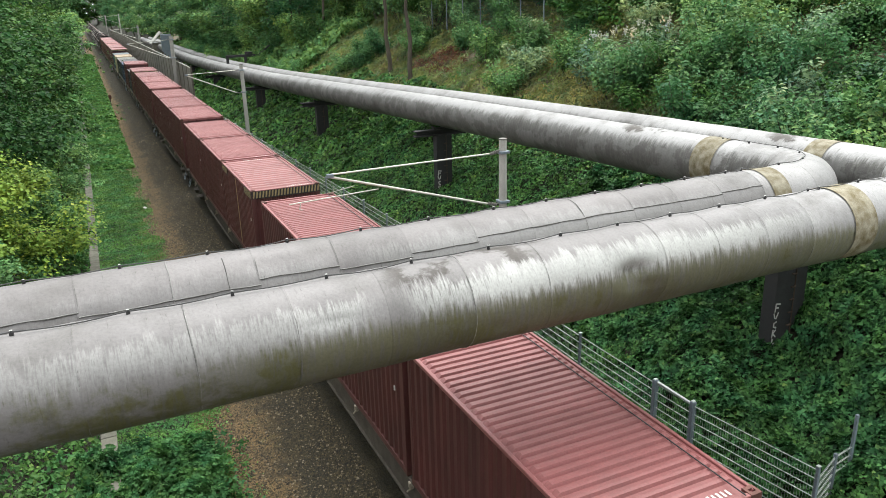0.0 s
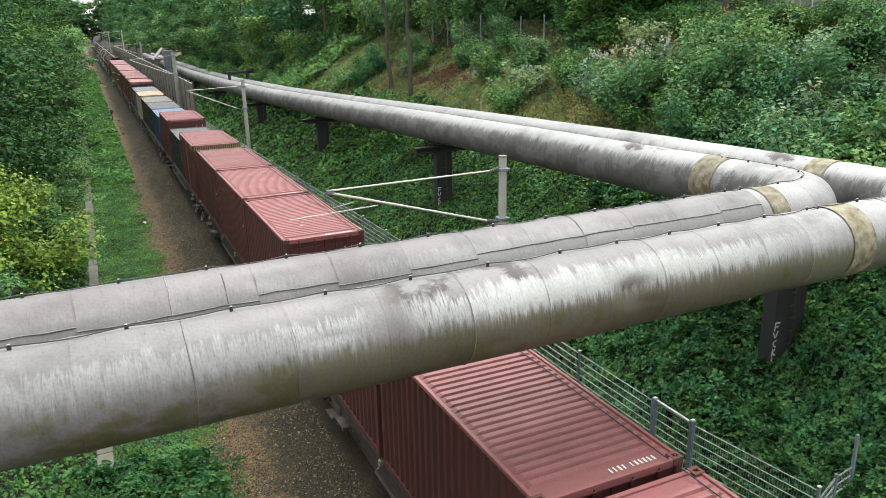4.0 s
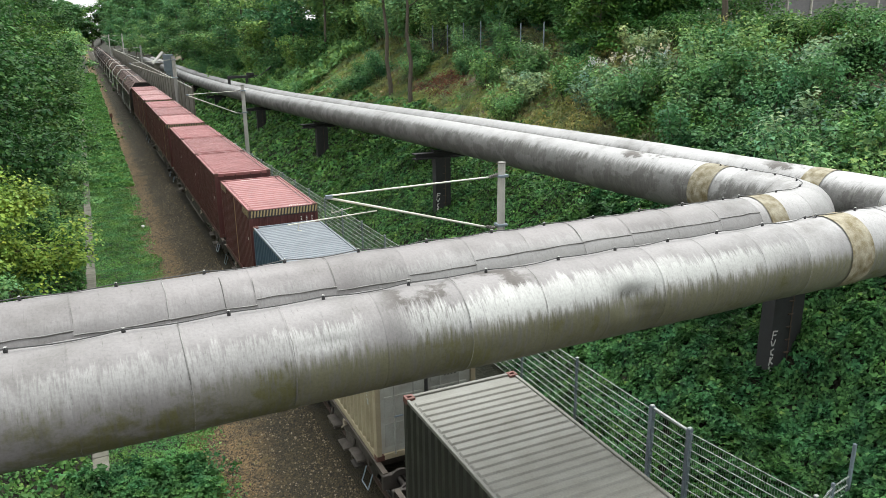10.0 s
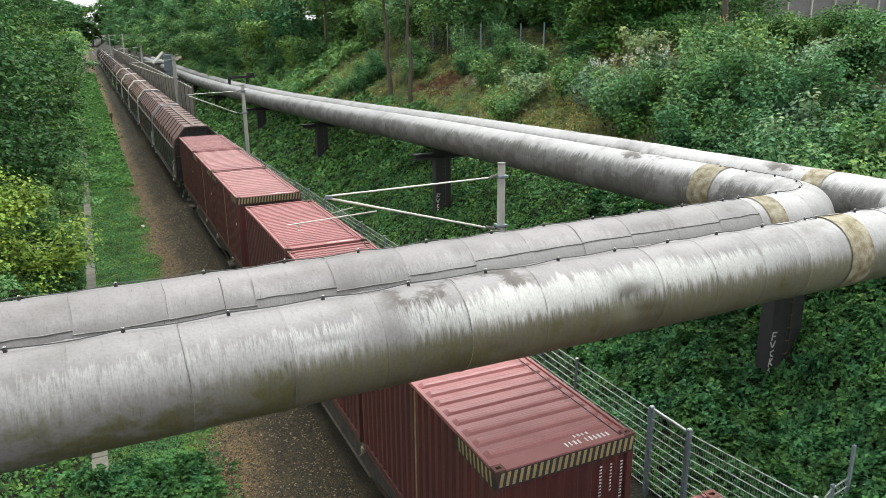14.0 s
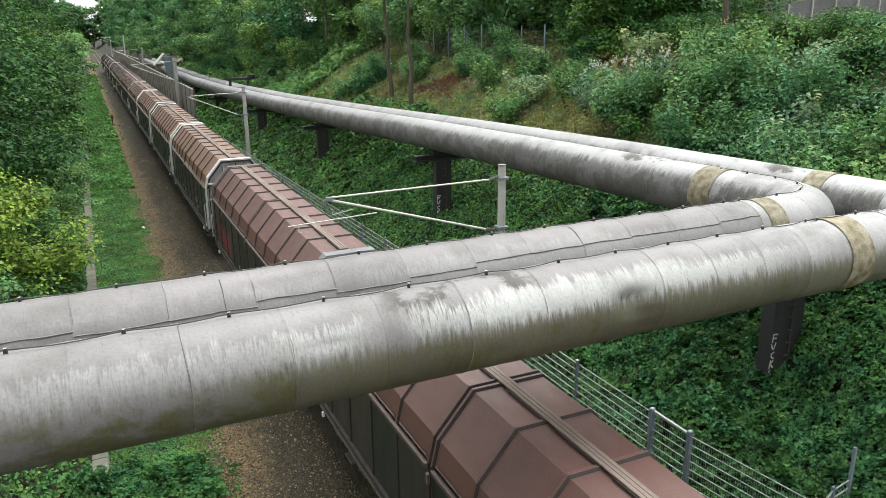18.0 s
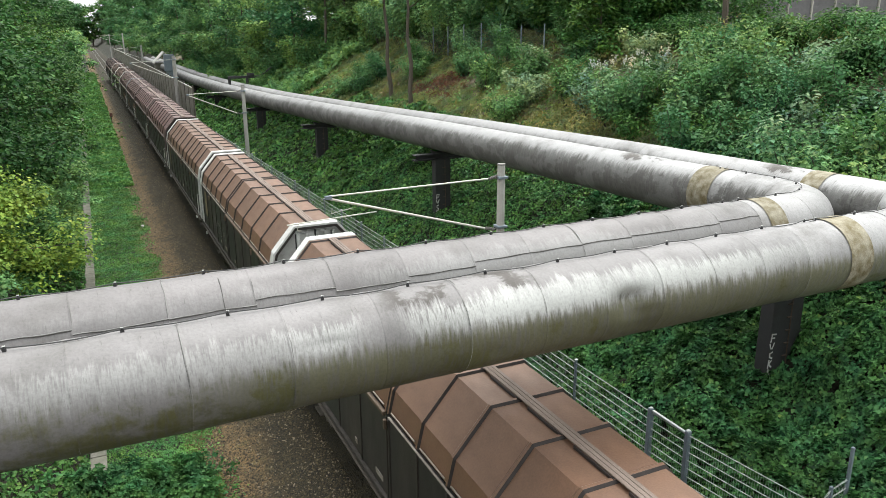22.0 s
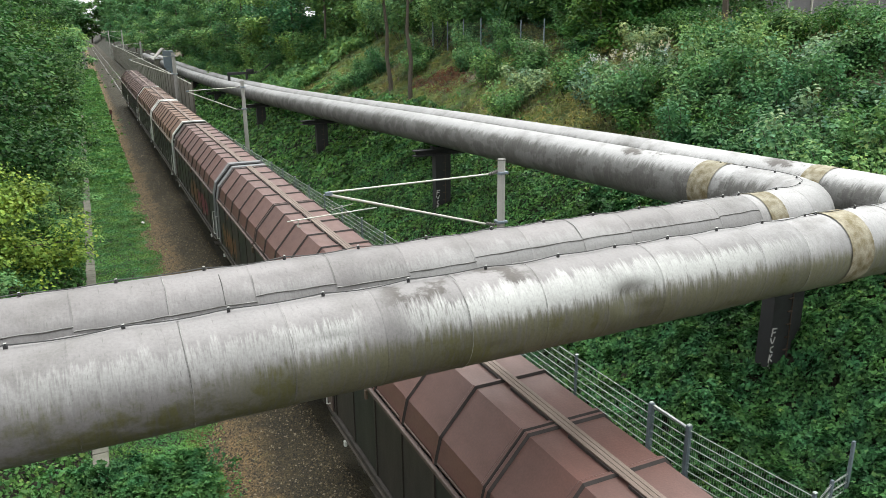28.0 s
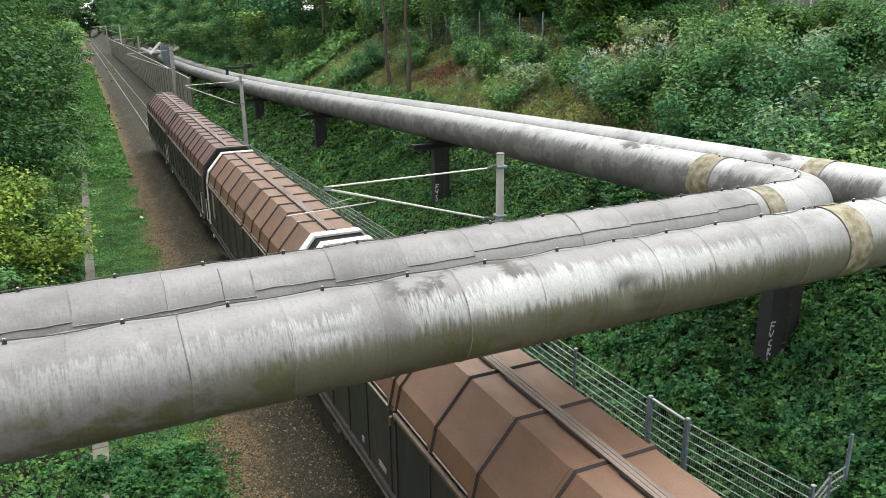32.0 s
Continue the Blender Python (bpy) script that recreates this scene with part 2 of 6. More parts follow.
M["seam"] = surface("dark_seam", (0.026, 0.019, 0.0165), (0.016, 0.013, 0.012), 0.7, 0, 4, 40)
M["end_grey"] = surface("pale_grey_end_wall", (0.54, 0.545, 0.53), (0.26, 0.25, 0.23), 0.6, 0, 2.5, 40, 0.8)
M["door_grey"] = surface("pale_grey_door_paint", (0.4, 0.41, 0.385), (0.26, 0.24, 0.2), 0.6, 0, 2.5, 40, 0.8)
M["arch_brown"] = surface("faded_brown_arch", (0.095, 0.064, 0.056), (0.06, 0.043, 0.038), 0.6, 0, 3, 40, 0.7)
M["guide_tan"] = surface("dusty_tan_rail", (0.12, 0.082, 0.055), (0.07, 0.05, 0.036), 0.65, 0, 3, 40, 0.7)
M["guide_pale"] = surface("worn_pale_rail", (0.3, 0.27, 0.235), (0.16, 0.125, 0.1), 0.6, 0, 3, 40, 0.8)
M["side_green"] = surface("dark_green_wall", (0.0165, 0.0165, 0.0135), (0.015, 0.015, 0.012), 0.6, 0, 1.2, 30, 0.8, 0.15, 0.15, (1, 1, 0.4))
M["rubber"] = surface("creased_black_rubber", (0.012, 0.0125, 0.014), (0.026, 0.025, 0.025), 0.75, 0, 2.5, 25, 0.5, 0.5)
M["arch_grey"] = surface("grey_arch", (0.175, 0.178, 0.185), (0.115, 0.115, 0.118), 0.6, 0, 3, 40, 0.7)
M["side_cream"] = surface("dirty_cream_panel", (0.27, 0.21, 0.125), (0.12, 0.085, 0.05), 0.7, 0, 2.5, 30, 0.9, 0.15, 0.2, (1, 1, 0.4))
M["plank"] = surface("weathered_plank", (0.195, 0.15, 0.125), (0.11, 0.083, 0.068), 0.8, 0, 6, 60, 0.8, 0.3, 0.1, (1, 0.1, 1))
M["rail"] = surface("rusty_rail", (0.072, 0.045, 0.033), (0.042, 0.03, 0.024), 0.6, 0.3, 4, 50, 0.6)
M["railhead"] = surface("polished_railhead", (0.27, 0.264, 0.258), (0.21, 0.198, 0.186), 0.3, 0.9, 4, 50, 0.4)
M["concrete"] = surface("weathered_concrete", (0.204, 0.198, 0.186), (0.12, 0.114, 0.102), 0.85, 0, 2.5, 45, 0.7, 0.3)
M["lid"] = surface("mossy_concrete", (0.115, 0.108, 0.09), (0.06, 0.065, 0.04), 0.9, 0, 2.5, 45, 0.8, 0.3)
M["mast"] = surface("pale_concrete_mast", (0.3995, 0.391, 0.3655), (0.2805, 0.272, 0.2465), 0.85, 0, 2.5, 45, 0.6, 0.25)
M["tube_pale"] = surface("pale_alloy_tube", (0.527, 0.527, 0.4675), (0.357, 0.374, 0.306), 0.5, 0.3, 3, 45, 0.6)
M["galv"] = surface("galvanised_post", (0.2, 0.243, 0.28), (0.14, 0.17, 0.2), 0.5, 0.15, 4, 50, 0.6)
M["wire"] = surface("galvanised_wire", (0.4675, 0.51, 0.493), (0.357, 0.3995, 0.374), 0.45, 0.4, 4, 50, 0.5)
M["pier"] = surface("dark_painted_steel", (0.017, 0.018, 0.020), (0.03, 0.028, 0.027), 0.7, 0, 3, 45, 0.6, 0.25)
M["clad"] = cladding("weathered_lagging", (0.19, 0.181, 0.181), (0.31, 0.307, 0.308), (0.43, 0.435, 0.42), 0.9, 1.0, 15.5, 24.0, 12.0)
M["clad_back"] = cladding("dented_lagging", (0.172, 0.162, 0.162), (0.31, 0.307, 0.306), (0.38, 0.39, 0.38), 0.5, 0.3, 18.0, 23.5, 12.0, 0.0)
# far stretch: sky glow on crown and shade beneath are in the colour
M["clad_far"] = cladding("pale_shaded_lagging", (0.315, 0.313, 0.313), (0.26, 0.258, 0.258), (0.35, 0.35, 0.345), 0.9, 0.2, 26.0, 60.0, 26.5, 0.9, (0.07, 0.067, 0.062), 0.9, 0.36, 0.3)
M["band"] = surface("mustard_bandage", (0.125, 0.098, 0.044), (0.36, 0.34, 0.27), 0.8, 0, 5, 35, 1.0, 0.35)
M["cable"] = surface("black_cable", (0.0425, 0.0425, 0.0425), (0.0765, 0.0765, 0.0765), 0.6)
M["bark"] = surface("grey_bark", (0.084, 0.069, 0.051), (0.042, 0.0348, 0.027), 0.9, 0, 3, 25, 0.8, 0.6, 0.1, (1, 1, 0.25))
M["ivy"] = foliage("ivy_leaves", (0.009, 0.038, 0.013), (0.106, 0.268, 0.091), (0.19, 0.32, 0.1), 0.95, 0.4, 0.5, 0.0)
M["herb"] = foliage("low_herbs", (0.06, 0.14, 0.036), (0.135, 0.275, 0.075), (0.2, 0.3, 0.09), 0.9, 0.5, 0.6, 0.3)
M["nettle"] = foliage("nettle_leaves", (0.026, 0.07, 0.022), (0.08, 0.185, 0.052), (0.16, 0.25, 0.075), 0.9, 0.5, 0.7)
M["grass"] = foliage("slope_grass", (0.15, 0.19, 0.07), (0.29, 0.33, 0.13), (0.43, 0.38, 0.2), 0.85, 0.6, 0.4)
M["drybrush"] = foliage("russet_brush", (0.17, 0.085, 0.05), (0.29, 0.14, 0.085), (0.24, 0.2, 0.1), 0.8, 0.7, 0.8)
M["maple"] = foliage("yellow_green_leaves", (0.05, 0.115, 0.02), (0.2, 0.31, 0.055), (0.34, 0.4, 0.085), 0.88, 0.5, 0.7)
M["leaf_spray"] = foliage("light_spray_leaves", (0.018, 0.06, 0.014), (0.076, 0.182, 0.04), (0.16, 0.245, 0.055), 0.9, 0.5, 0.5, 0.1)
M["dead"] = foliage("dead_grass", (0.15, 0.128, 0.07), (0.33, 0.285, 0.155), (0.44, 0.38, 0.23), 0.85, 0.7, 0.8)
M["ochre"] = foliage("ochre_weed_leaves", (0.12, 0.15, 0.06), (0.29, 0.32, 0.14), (0.4, 0.36, 0.2), 0.8, 0.6, 0.7, 0.3)
M["plume"] = foliage("pale_seed_heads", (0.42, 0.40, 0.32), (0.66, 0.64, 0.55), None, 0.9, 0.7, 0.8)
M["leaf_bank"] = foliage("shaded_bank_leaves", (0.016, 0.05, 0.014), (0.06, 0.14, 0.034), (0.125, 0.2, 0.05), 0.9, 0.5, 0.5, 0.1)
M["leaf_dark"] = foliage("dark_tree_leaves", (0.034, 0.1, 0.036), (0.102, 0.238, 0.084), (0.16, 0.27, 0.105), 0.93, 0.5, 0.5, 0.2)
M["leaf_mid"] = foliage("mid_green_leaves", (0.06, 0.135, 0.042), (0.2, 0.36, 0.115), (0.31, 0.41, 0.15), 0.9, 0.5, 0.5, 0.25)
M["leaf_light"] = foliage("light_green_leaves", (0.06, 0.15, 0.055), (0.225, 0.39, 0.145), (0.34, 0.44, 0.17), 0.88, 0.5, 0.6, 0.2)
M["leaf_grey"] = foliage("grey_green_leaves", (0.075, 0.14, 0.075), (0.245, 0.37, 0.205), (0.38, 0.44, 0.3), 0.9, 0.55, 0.6)


def soil_material():
    """Near-black soil under the ivy, painting the shade between leaves; pale bare earth on the upper slope."""
    m, nt, p = principled("shaded_soil_and_bare_earth")
    tc = nt.nodes.new("ShaderNodeTexCoord")
    sep = nt.nodes.new("ShaderNodeSeparateXYZ")
    nt.links.new(tc.outputs["Object"], sep.inputs[0])
    under_col = ramp(nt, noise_of(nt, 0.8, 6, rough=0.65), [(0.3, (0.010, 0.013, 0.006)), (0.7, (0.026, 0.024, 0.012))])
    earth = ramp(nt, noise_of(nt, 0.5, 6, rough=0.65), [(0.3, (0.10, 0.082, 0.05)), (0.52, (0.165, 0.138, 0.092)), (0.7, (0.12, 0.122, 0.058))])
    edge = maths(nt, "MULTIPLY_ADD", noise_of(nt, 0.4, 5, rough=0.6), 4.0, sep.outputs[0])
    col = mix(nt, under_col, earth, ranged(nt, edge, 12.6, 14.2))
    vor = add(nt, "ShaderNodeTexVoronoi", Scale=14)
    nt.links.new(tc.outputs["Object"], vor.inputs["Vector"])
    col = mix(nt, col, ramp(nt, vor.outputs["Color"], [(0.1, (0.6,) * 3), (0.9, (1.3,) * 3)]), 1.0, "MULTIPLY")
    nt.links.new(col, p.inputs["Base Color"])
    p.inputs["Roughness"].default_value = 0.95
    nt.links.new(bump_of(nt, vor.outputs["Distance"], 0.6, 0.04), p.inputs["Normal"])
    return m


M["soil"] = soil_material()


def ballast_material():
    """Brown stones, partly darkened for the train's shade, that give way to trodden earth towards the left verge."""
    m, nt, p = principled("brown_ballast")
    tc = nt.nodes.new("ShaderNodeTexCoord")
    sep = nt.nodes.new("ShaderNodeSeparateXYZ")
    nt.links.new(tc.outputs["Object"], sep.inputs[0])
    col = ramp(nt, noise_of(nt, 0.9, 6, rough=0.65), [(0.3, (0.0148, 0.013, 0.007)), (0.55, (0.027, 0.0215, 0.0095)), (0.75, (0.046, 0.0365, 0.0165))])
    soil = ramp(nt, noise_of(nt, 1.7, 6, rough=0.7), [(0.3, (0.05, 0.037, 0.018)), (0.55, (0.125, 0.08, 0.033)), (0.75, (0.055, 0.064, 0.02))])
    edge = maths(nt, "MULTIPLY_ADD", noise_of(nt, 1.3, 6, rough=0.7), 2.4, sep.outputs[0])
    col = mix(nt, soil, col, ranged(nt, edge, -2.1, -1.35))
    vor = add(nt, "ShaderNodeTexVoronoi", Scale=30)
    nt.links.new(tc.outputs["Object"], vor.inputs["Vector"])
    col = mix(nt, col, ramp(nt, vor.outputs["Color"], [(0.1, (0.4,) * 3), (0.9, (1.55,) * 3)]), 1.0, "MULTIPLY")
    nt.links.new(col, p.inputs["Base Color"])
    p.inputs["Roughness"].default_value = 0.95
    nt.links.new(bump_of(nt, vor.outputs["Distance"], 0.8, 0.04), p.inputs["Normal"])
    return m


M["ballast"] = ballast_material()


def stone_material():
    m, nt, p = principled("ballast_stones")
    geo = nt.nodes.new("ShaderNodeNewGeometry")
    col = ramp(nt, geo.outputs["Random Per Island"], [(0, (0.007, 0.006, 0.004)), (0.45, (0.028, 0.022, 0.01)), (0.88, (0.082, 0.062, 0.029)), (1, (0.2, 0.165, 0.12))])
    nt.links.new(col, p.inputs["Base Color"])
    p.inputs["Roughness"].default_value = 0.9
    return m


M["stone"] = stone_material()


# ---- mesh helpers ----
class Shape:
    """Collects plain faces for one mesh."""

    def __init__(self):
        self.v, self.f = [], []

    def face(self, *pts):
        n = len(self.v)
        self.v += [tuple(p) for p in pts]
        self.f.append(tuple(range(n, n + len(pts))))
        return self

    def box(self, x0, x1, y0, y1, z0, z1, c=0.0):
        """A box, with its edges chamfered by c."""
        if c <= 0:
            n = len(self.v)
            self.v += [(x, y, z) for z in (z0, z1) for y in (y0, y1) for x in (x0, x1)]
            self.f += [tuple(n + i for i in q) for q in ((0, 2, 3, 1), (4, 5, 7, 6), (0, 1, 5, 4), (2, 6, 7, 3), (0, 4, 6, 2), (1, 3, 7, 5))]
            return self
        bm = bmesh.new()
        bmesh.ops.create_cube(bm, size=1)
        for q in bm.verts:
            q.co = ((x0 + x1) / 2 + q.co.x * (x1 - x0), (y0 + y1) / 2 + q.co.y * (y1 - y0), (z0 + z1) / 2 + q.co.z * (z1 - z0))
        bmesh.ops.bevel(bm, geom=bm.edges[:], offset=c, segments=1, affect="EDGES")
        return self.take(bm)

    def take(self, bm):
        bm.verts.index_update()
        n = len(self.v)
        self.v += [tuple(q.co) for q in bm.verts]
        self.f += [tuple(n + q.index for q in fc.verts) for fc in bm.faces]
        bm.free()
        return self

    def rod(self, a, b, r, n=6, r2=None):
        a, b = Vector(a), Vector(b)
        r2 = r if r2 is None else r2
        d = (b - a).normalized()
        s = d.orthogonal().normalized()
        t = d.cross(s)
        k = len(self.v)
        for p, q in ((a, r), (b, r2)):
            self.v += [tuple(p + (s * math.cos(2 * math.pi * i / n) + t * math.sin(2 * math.pi * i / n)) * q) for i in range(n)]
        self.f += [(k + i, k + (i + 1) % n, k + n + (i + 1) % n, k + n + i) for i in range(n)]
        self.f += [tuple(k + i for i in reversed(range(n))), tuple(k + n + i for i in range(n))]
        return self

    def tube(self, pts, radii, n=6):
        """One continuous round limb through the points."""
        rings = []
        for k, q in enumerate(pts):
            d = (pts[min(k + 1, len(pts) - 1)] - pts[max(k - 1, 0)]).normalized()
            e1 = (Vector((0.3, 1, 0.1)) - d * d.dot(Vector((0.3, 1, 0.1)))).normalized()
            e2 = d.cross(e1)
            rings.append([q + (e1 * math.cos(2 * math.pi * j / n) + e2 * math.sin(2 * math.pi * j / n)) * radii[k] for j in range(n)])
        k = len(self.v)
        self.band(rings, True)
        m = len(self.v)
        self.f += [tuple(k + j for j in reversed(range(n))), tuple(m - n + j for j in range(n))]
        return self

    def prism(self, outline, y0, y1):
        """An outline of (x, z) drawn out along y."""
        n, k = len(outline), len(self.v)
        self.v += [(x, y, z) for y in (y0, y1) for x, z in outline]
        self.f += [(k + i, k + n + i, k + n + (i + 1) % n, k + (i + 1) % n) for i in range(n)]
        self.f += [tuple(k + i for i in range(n)), tuple(k + n + i for i in reversed(range(n)))]
        return self

    def band(self, rings, closed=False):
        """Faces between successive rows of points."""
        k, n = len(self.v), len(rings[0])
        for ring in rings:
            self.v += [tuple(p) for p in ring]
        for j in range(len(rings) - 1):
            for i in range(n if closed else n - 1):
                a, b = k + j * n + i, k + j * n + (i + 1) % n
                self.f.append((a, b, b + n, a + n))
        return self

    def mesh(self, name, material, smooth=False):
        me = bpy.data.meshes.new(name)
        me.from_pydata(self.v, [], self.f)
        me.materials.append(material)
        bm = bmesh.new()
        bm.from_mesh(me)
        bmesh.ops.recalc_face_normals(bm, faces=bm.faces)
        bm.to_mesh(me)
        bm.free()
        if smooth:
            me.polygons.foreach_set("use_smooth", [True] * len(me.polygons))
        return me


def part(name, shape, material, parent, label="", smooth=False, at=None):
    me = shape if isinstance(shape, bpy.types.Mesh) else shape.mesh(name, material, smooth)
    ob = new(name, me)
    ob.parent = parent
    if at is not None:
        ob.matrix_basis = at if isinstance(at, Matrix) else Matrix.Translation(at)
    if label:
        ob["label"] = label
    return ob


def thing(name, label, category, group="", kind="", at=(0, 0, 0)):
    ob = new(name)
    ob.empty_display_size = 0.2
    ob.location = at
    return tagged(ob, label, category, group, kind)


def soup(name, verts, tris, material):
    """A mesh straight from arrays of corners and triangles."""
    me = bpy.data.meshes.new(name)
    nv, nt = len(verts), len(tris)
    me.vertices.add(nv)
    me.vertices.foreach_set("co", np.ascontiguousarray(verts, dtype=np.float32).ravel())
    me.loops.add(nt * 3)
    me.loops.foreach_set("vertex_index", np.ascontiguousarray(tris, dtype=np.int32).ravel())
    me.polygons.add(nt)
    me.polygons.foreach_set("loop_start", np.arange(0, nt * 3, 3, dtype=np.int32))
    me.update(calc_edges=True)
    me.materials.append(material)
    return me


# ---- the lie of the land ----
def smoothstep(a, b, x):
    k = np.clip((x - a) / (b - a), 0, 1)
    return k * k * (3 - 2 * k)


def ground_z(x, y):
    x, y = np.asarray(x, float), np.asarray(y, float)
    z = np.full(np.broadcast(x, y).shape, -0.55) + 0 * x * y
    # right-hand cutting slope
    z = np.where(x > 3.3, -0.55 + 0.6 * smoothstep(3.3, 4.6, x), z)
    z = np.where(x > 4.6, 0.05 + 0.70 * (x - 4.6), z)
    z = np.where(x > 8.0, 2.43 + 0.60 * (x - 8.0), z)
    z = np.where(x > 20.5, 9.93 + 0.002 * (np.minimum(x, 60) - 20.5), z)
    # left-hand bank
    z = np.where(x < -7.6, -0.55 + 0.42 * (-7.6 - np.maximum(x, -24)), z)
    lump = 0.16 * np.sin(x * 1.1 + 0.6 * np.sin(y * 0.5)) * np.sin(y * 0.43 + 1.3) + 0.07 * np.sin(x * 2.3 + y * 1.7)
    z = z - 0.95 * np.exp(-((x - 7.8) / 1.1) ** 2 - ((y - 10.6) / 1.6) ** 2)
    return z + lump * (smoothstep(4.8, 6.5, x) + smoothstep(-7.8, -9, x))


def grid(name, xs, ys, zfun, material):
    X, Y = np.meshgrid(xs, ys)
    v = np.stack([X, Y, zfun(X, Y)], -1).reshape(-1, 3)
    n, m = len(xs), len(ys)
    i = (np.arange(m - 1)[:, None] * n + np.arange(n - 1)[None, :]).ravel()
    t = np.concatenate([np.stack([i, i + 1, i + n + 1], 1), np.stack([i, i + n + 1, i + n], 1)])
    me = soup(name, v, t, material)
    me.polygons.foreach_set("use_smooth", [True] * len(me.polygons))
    return new(name, me)


xs = np.concatenate([np.linspace(-900, -60, 8), np.linspace(-50, -24, 8), np.arange(-23, 26, 0.5), np.linspace(28, 60, 8), np.linspace(80, 900, 8)])
ys = np.concatenate([np.linspace(-120, -12, 8), np.arange(-10, 90, 0.7), np.arange(92, 300, 4), np.linspace(320, 1500, 14)])
tagged(grid("ground", xs, ys, ground_z, M["soil"]), "soil of the railway cutting, shade painted in below the ivy", "ground", kind="structure")


def bed_z(x, y):
    a = np.abs(x)
    wob = 0.12 * np.sin(y * 0.9) + 0.1 * np.sin(y * 0.37 + 1)
    return -0.175 - 0.355 * smoothstep(1.85, 3.7, a + wob * smoothstep(2, 3, a))


bed_x = np.concatenate([np.linspace(-4.7, -1.6, 20), np.linspace(-1.2, 1.2, 5), np.linspace(1.6, 4.05, 12)])
bed_y = np.concatenate([np.arange(-30, 110, 0.6), np.arange(112, 700, 6)])
tagged(grid("track_bed", bed_x, bed_y, bed_z, M["ballast"]), "brown crushed-stone ballast bed under the track", "ballast", kind="structure")


def scatter_stones():
    rng = np.random.default_rng(5)
    n = 95000
    y = 9 + 100 * rng.random(n) ** 2.2
    x = np.where(rng.random(n) < 0.8, -1.3 - 2.9 * rng.random(n) ** 1.35, 1.3 + 2.3 * rng.random(n))
    ok = rng.random(n) < 1.0 - smoothstep(35, 100, y)
    x, y = x[ok], y[ok]
    n = len(x)
    z = bed_z(x, y)
    s = (0.015 + 0.022 * rng.random(n) ** 1.8) * (1 + (y - 9) / 130)
    base = np.array([(1, 0, -0.3), (-1, 0, -0.3), (0, 1, -0.3), (0, -1, -0.3), (0.1, 0, 1)], float)
    tri = np.array([(0, 2, 4), (2, 1, 4), (1, 3, 4), (3, 0, 4)])
    a = rng.random(n) * 6.28
    c, sn = np.cos(a), np.sin(a)
    v = base[None] * (0.6 + 0.7 * rng.random((n, 5, 1)))
    vx = v[..., 0] * c[:, None] - v[..., 1] * sn[:, None]
    vy = v[..., 0] * sn[:, None] + v[..., 1] * c[:, None]
    v = np.stack([vx, vy, v[..., 2] * 0.75], -1) * s[:, None, None] + np.stack([x, y, z + s * 0.3], -1)[:, None]
    t = tri[None] + (np.arange(n) * 5)[:, None, None]
    tagged(new("ballast_stones", soup("ballast_stones", v.reshape(-1, 3), t.reshape(-1, 3), M["stone"])), "loose brown and grey ballast stones beside the track", "ballast", kind="stuff")


scatter_stones()


def build_track():
    track = thing("track", "single railway track with rusty rails on concrete sleepers", "track", kind="structure")
    prof = [(-0.07, -0.17), (0.07, -0.17), (0.07, -0.155), (0.012, -0.135), (0.012, -0.045), (0.036, -0.03), (-0.036, -0.03), (-0.012, -0.045), (-0.012, -0.135), (-0.07, -0.155)]
    for sx in (-0.753, 0.753):
        part("rail", Shape().prism([(sx + x, z) for x, z in prof], -30, 700), M["rail"], track)
        part("railhead", Shape().box(sx - 0.034, sx + 0.034, -30, 700, -0.03, 0.0), M["railhead"], track, "worn shiny running surface")
    sl = Shape().prism([(-1.3, -0.3), (1.3, -0.3), (1.26, -0.19), (0.5, -0.19), (0.4, -0.22), (-0.4, -0.22), (-0.5, -0.19), (-1.26, -0.19)], -0.13, 0.13).mesh("sleeper", M["concrete"])
    for i in range(290):
        part("sleeper", sl, None, track, at=(0, -8 + 0.62 * i, 0))


build_track()


def build_duct():
    """Line of concrete cable-trough covers in the grass."""
    duct = thing("cable_trough", "grey concrete cable trough with flat lids in the grass", "cable trough", kind="structure")
    lid = Shape().box(-0.2, 0.2, -0.49, 0.49, 0, 0.07, 0.012).mesh("lid", M["lid"])
    part("trough", Shape().box(-7.06, -6.66, 8, 170, -0.7, -0.45), M["concrete"], duct)
    rng = random.Random(3)
    for i in range(150):
        part("lid", lid, None, duct, at=pose(-6.86 + rng.uniform(-0.012, 0.012), 10 + i, -0.445, rng.uniform(-0.6, 0.6), rng.uniform(-1, 1), rng.uniform(-0.6, 0.6)))


build_duct()


# ---- the two lagged pipes ----
def path_points(corners, radius):
    """A polyline with rounded corners, in steps."""
    out = [Vector(corners[0])]
    for i in range(1, len(corners) - 1):
        a, b, c = (Vector(q) for q in corners[i - 1:i + 2])
        u, w = (a - b).normalized(), (c - b).normalized()
        ang = u.angle(w)
        if ang > 3.0:
            out.append(b)
            continue
        cut = radius / math.tan(ang / 2)
        p0, p1 = b + u * cut, b + w * cut
        centre = b + (u + w).normalized() * (radius / math.sin(ang / 2))
        for k in range(13):
            q = p0.lerp(p1, k / 12) - centre
            out.append(centre + q.normalized() * radius)
    out.append(Vector(corners[-1]))
    return out


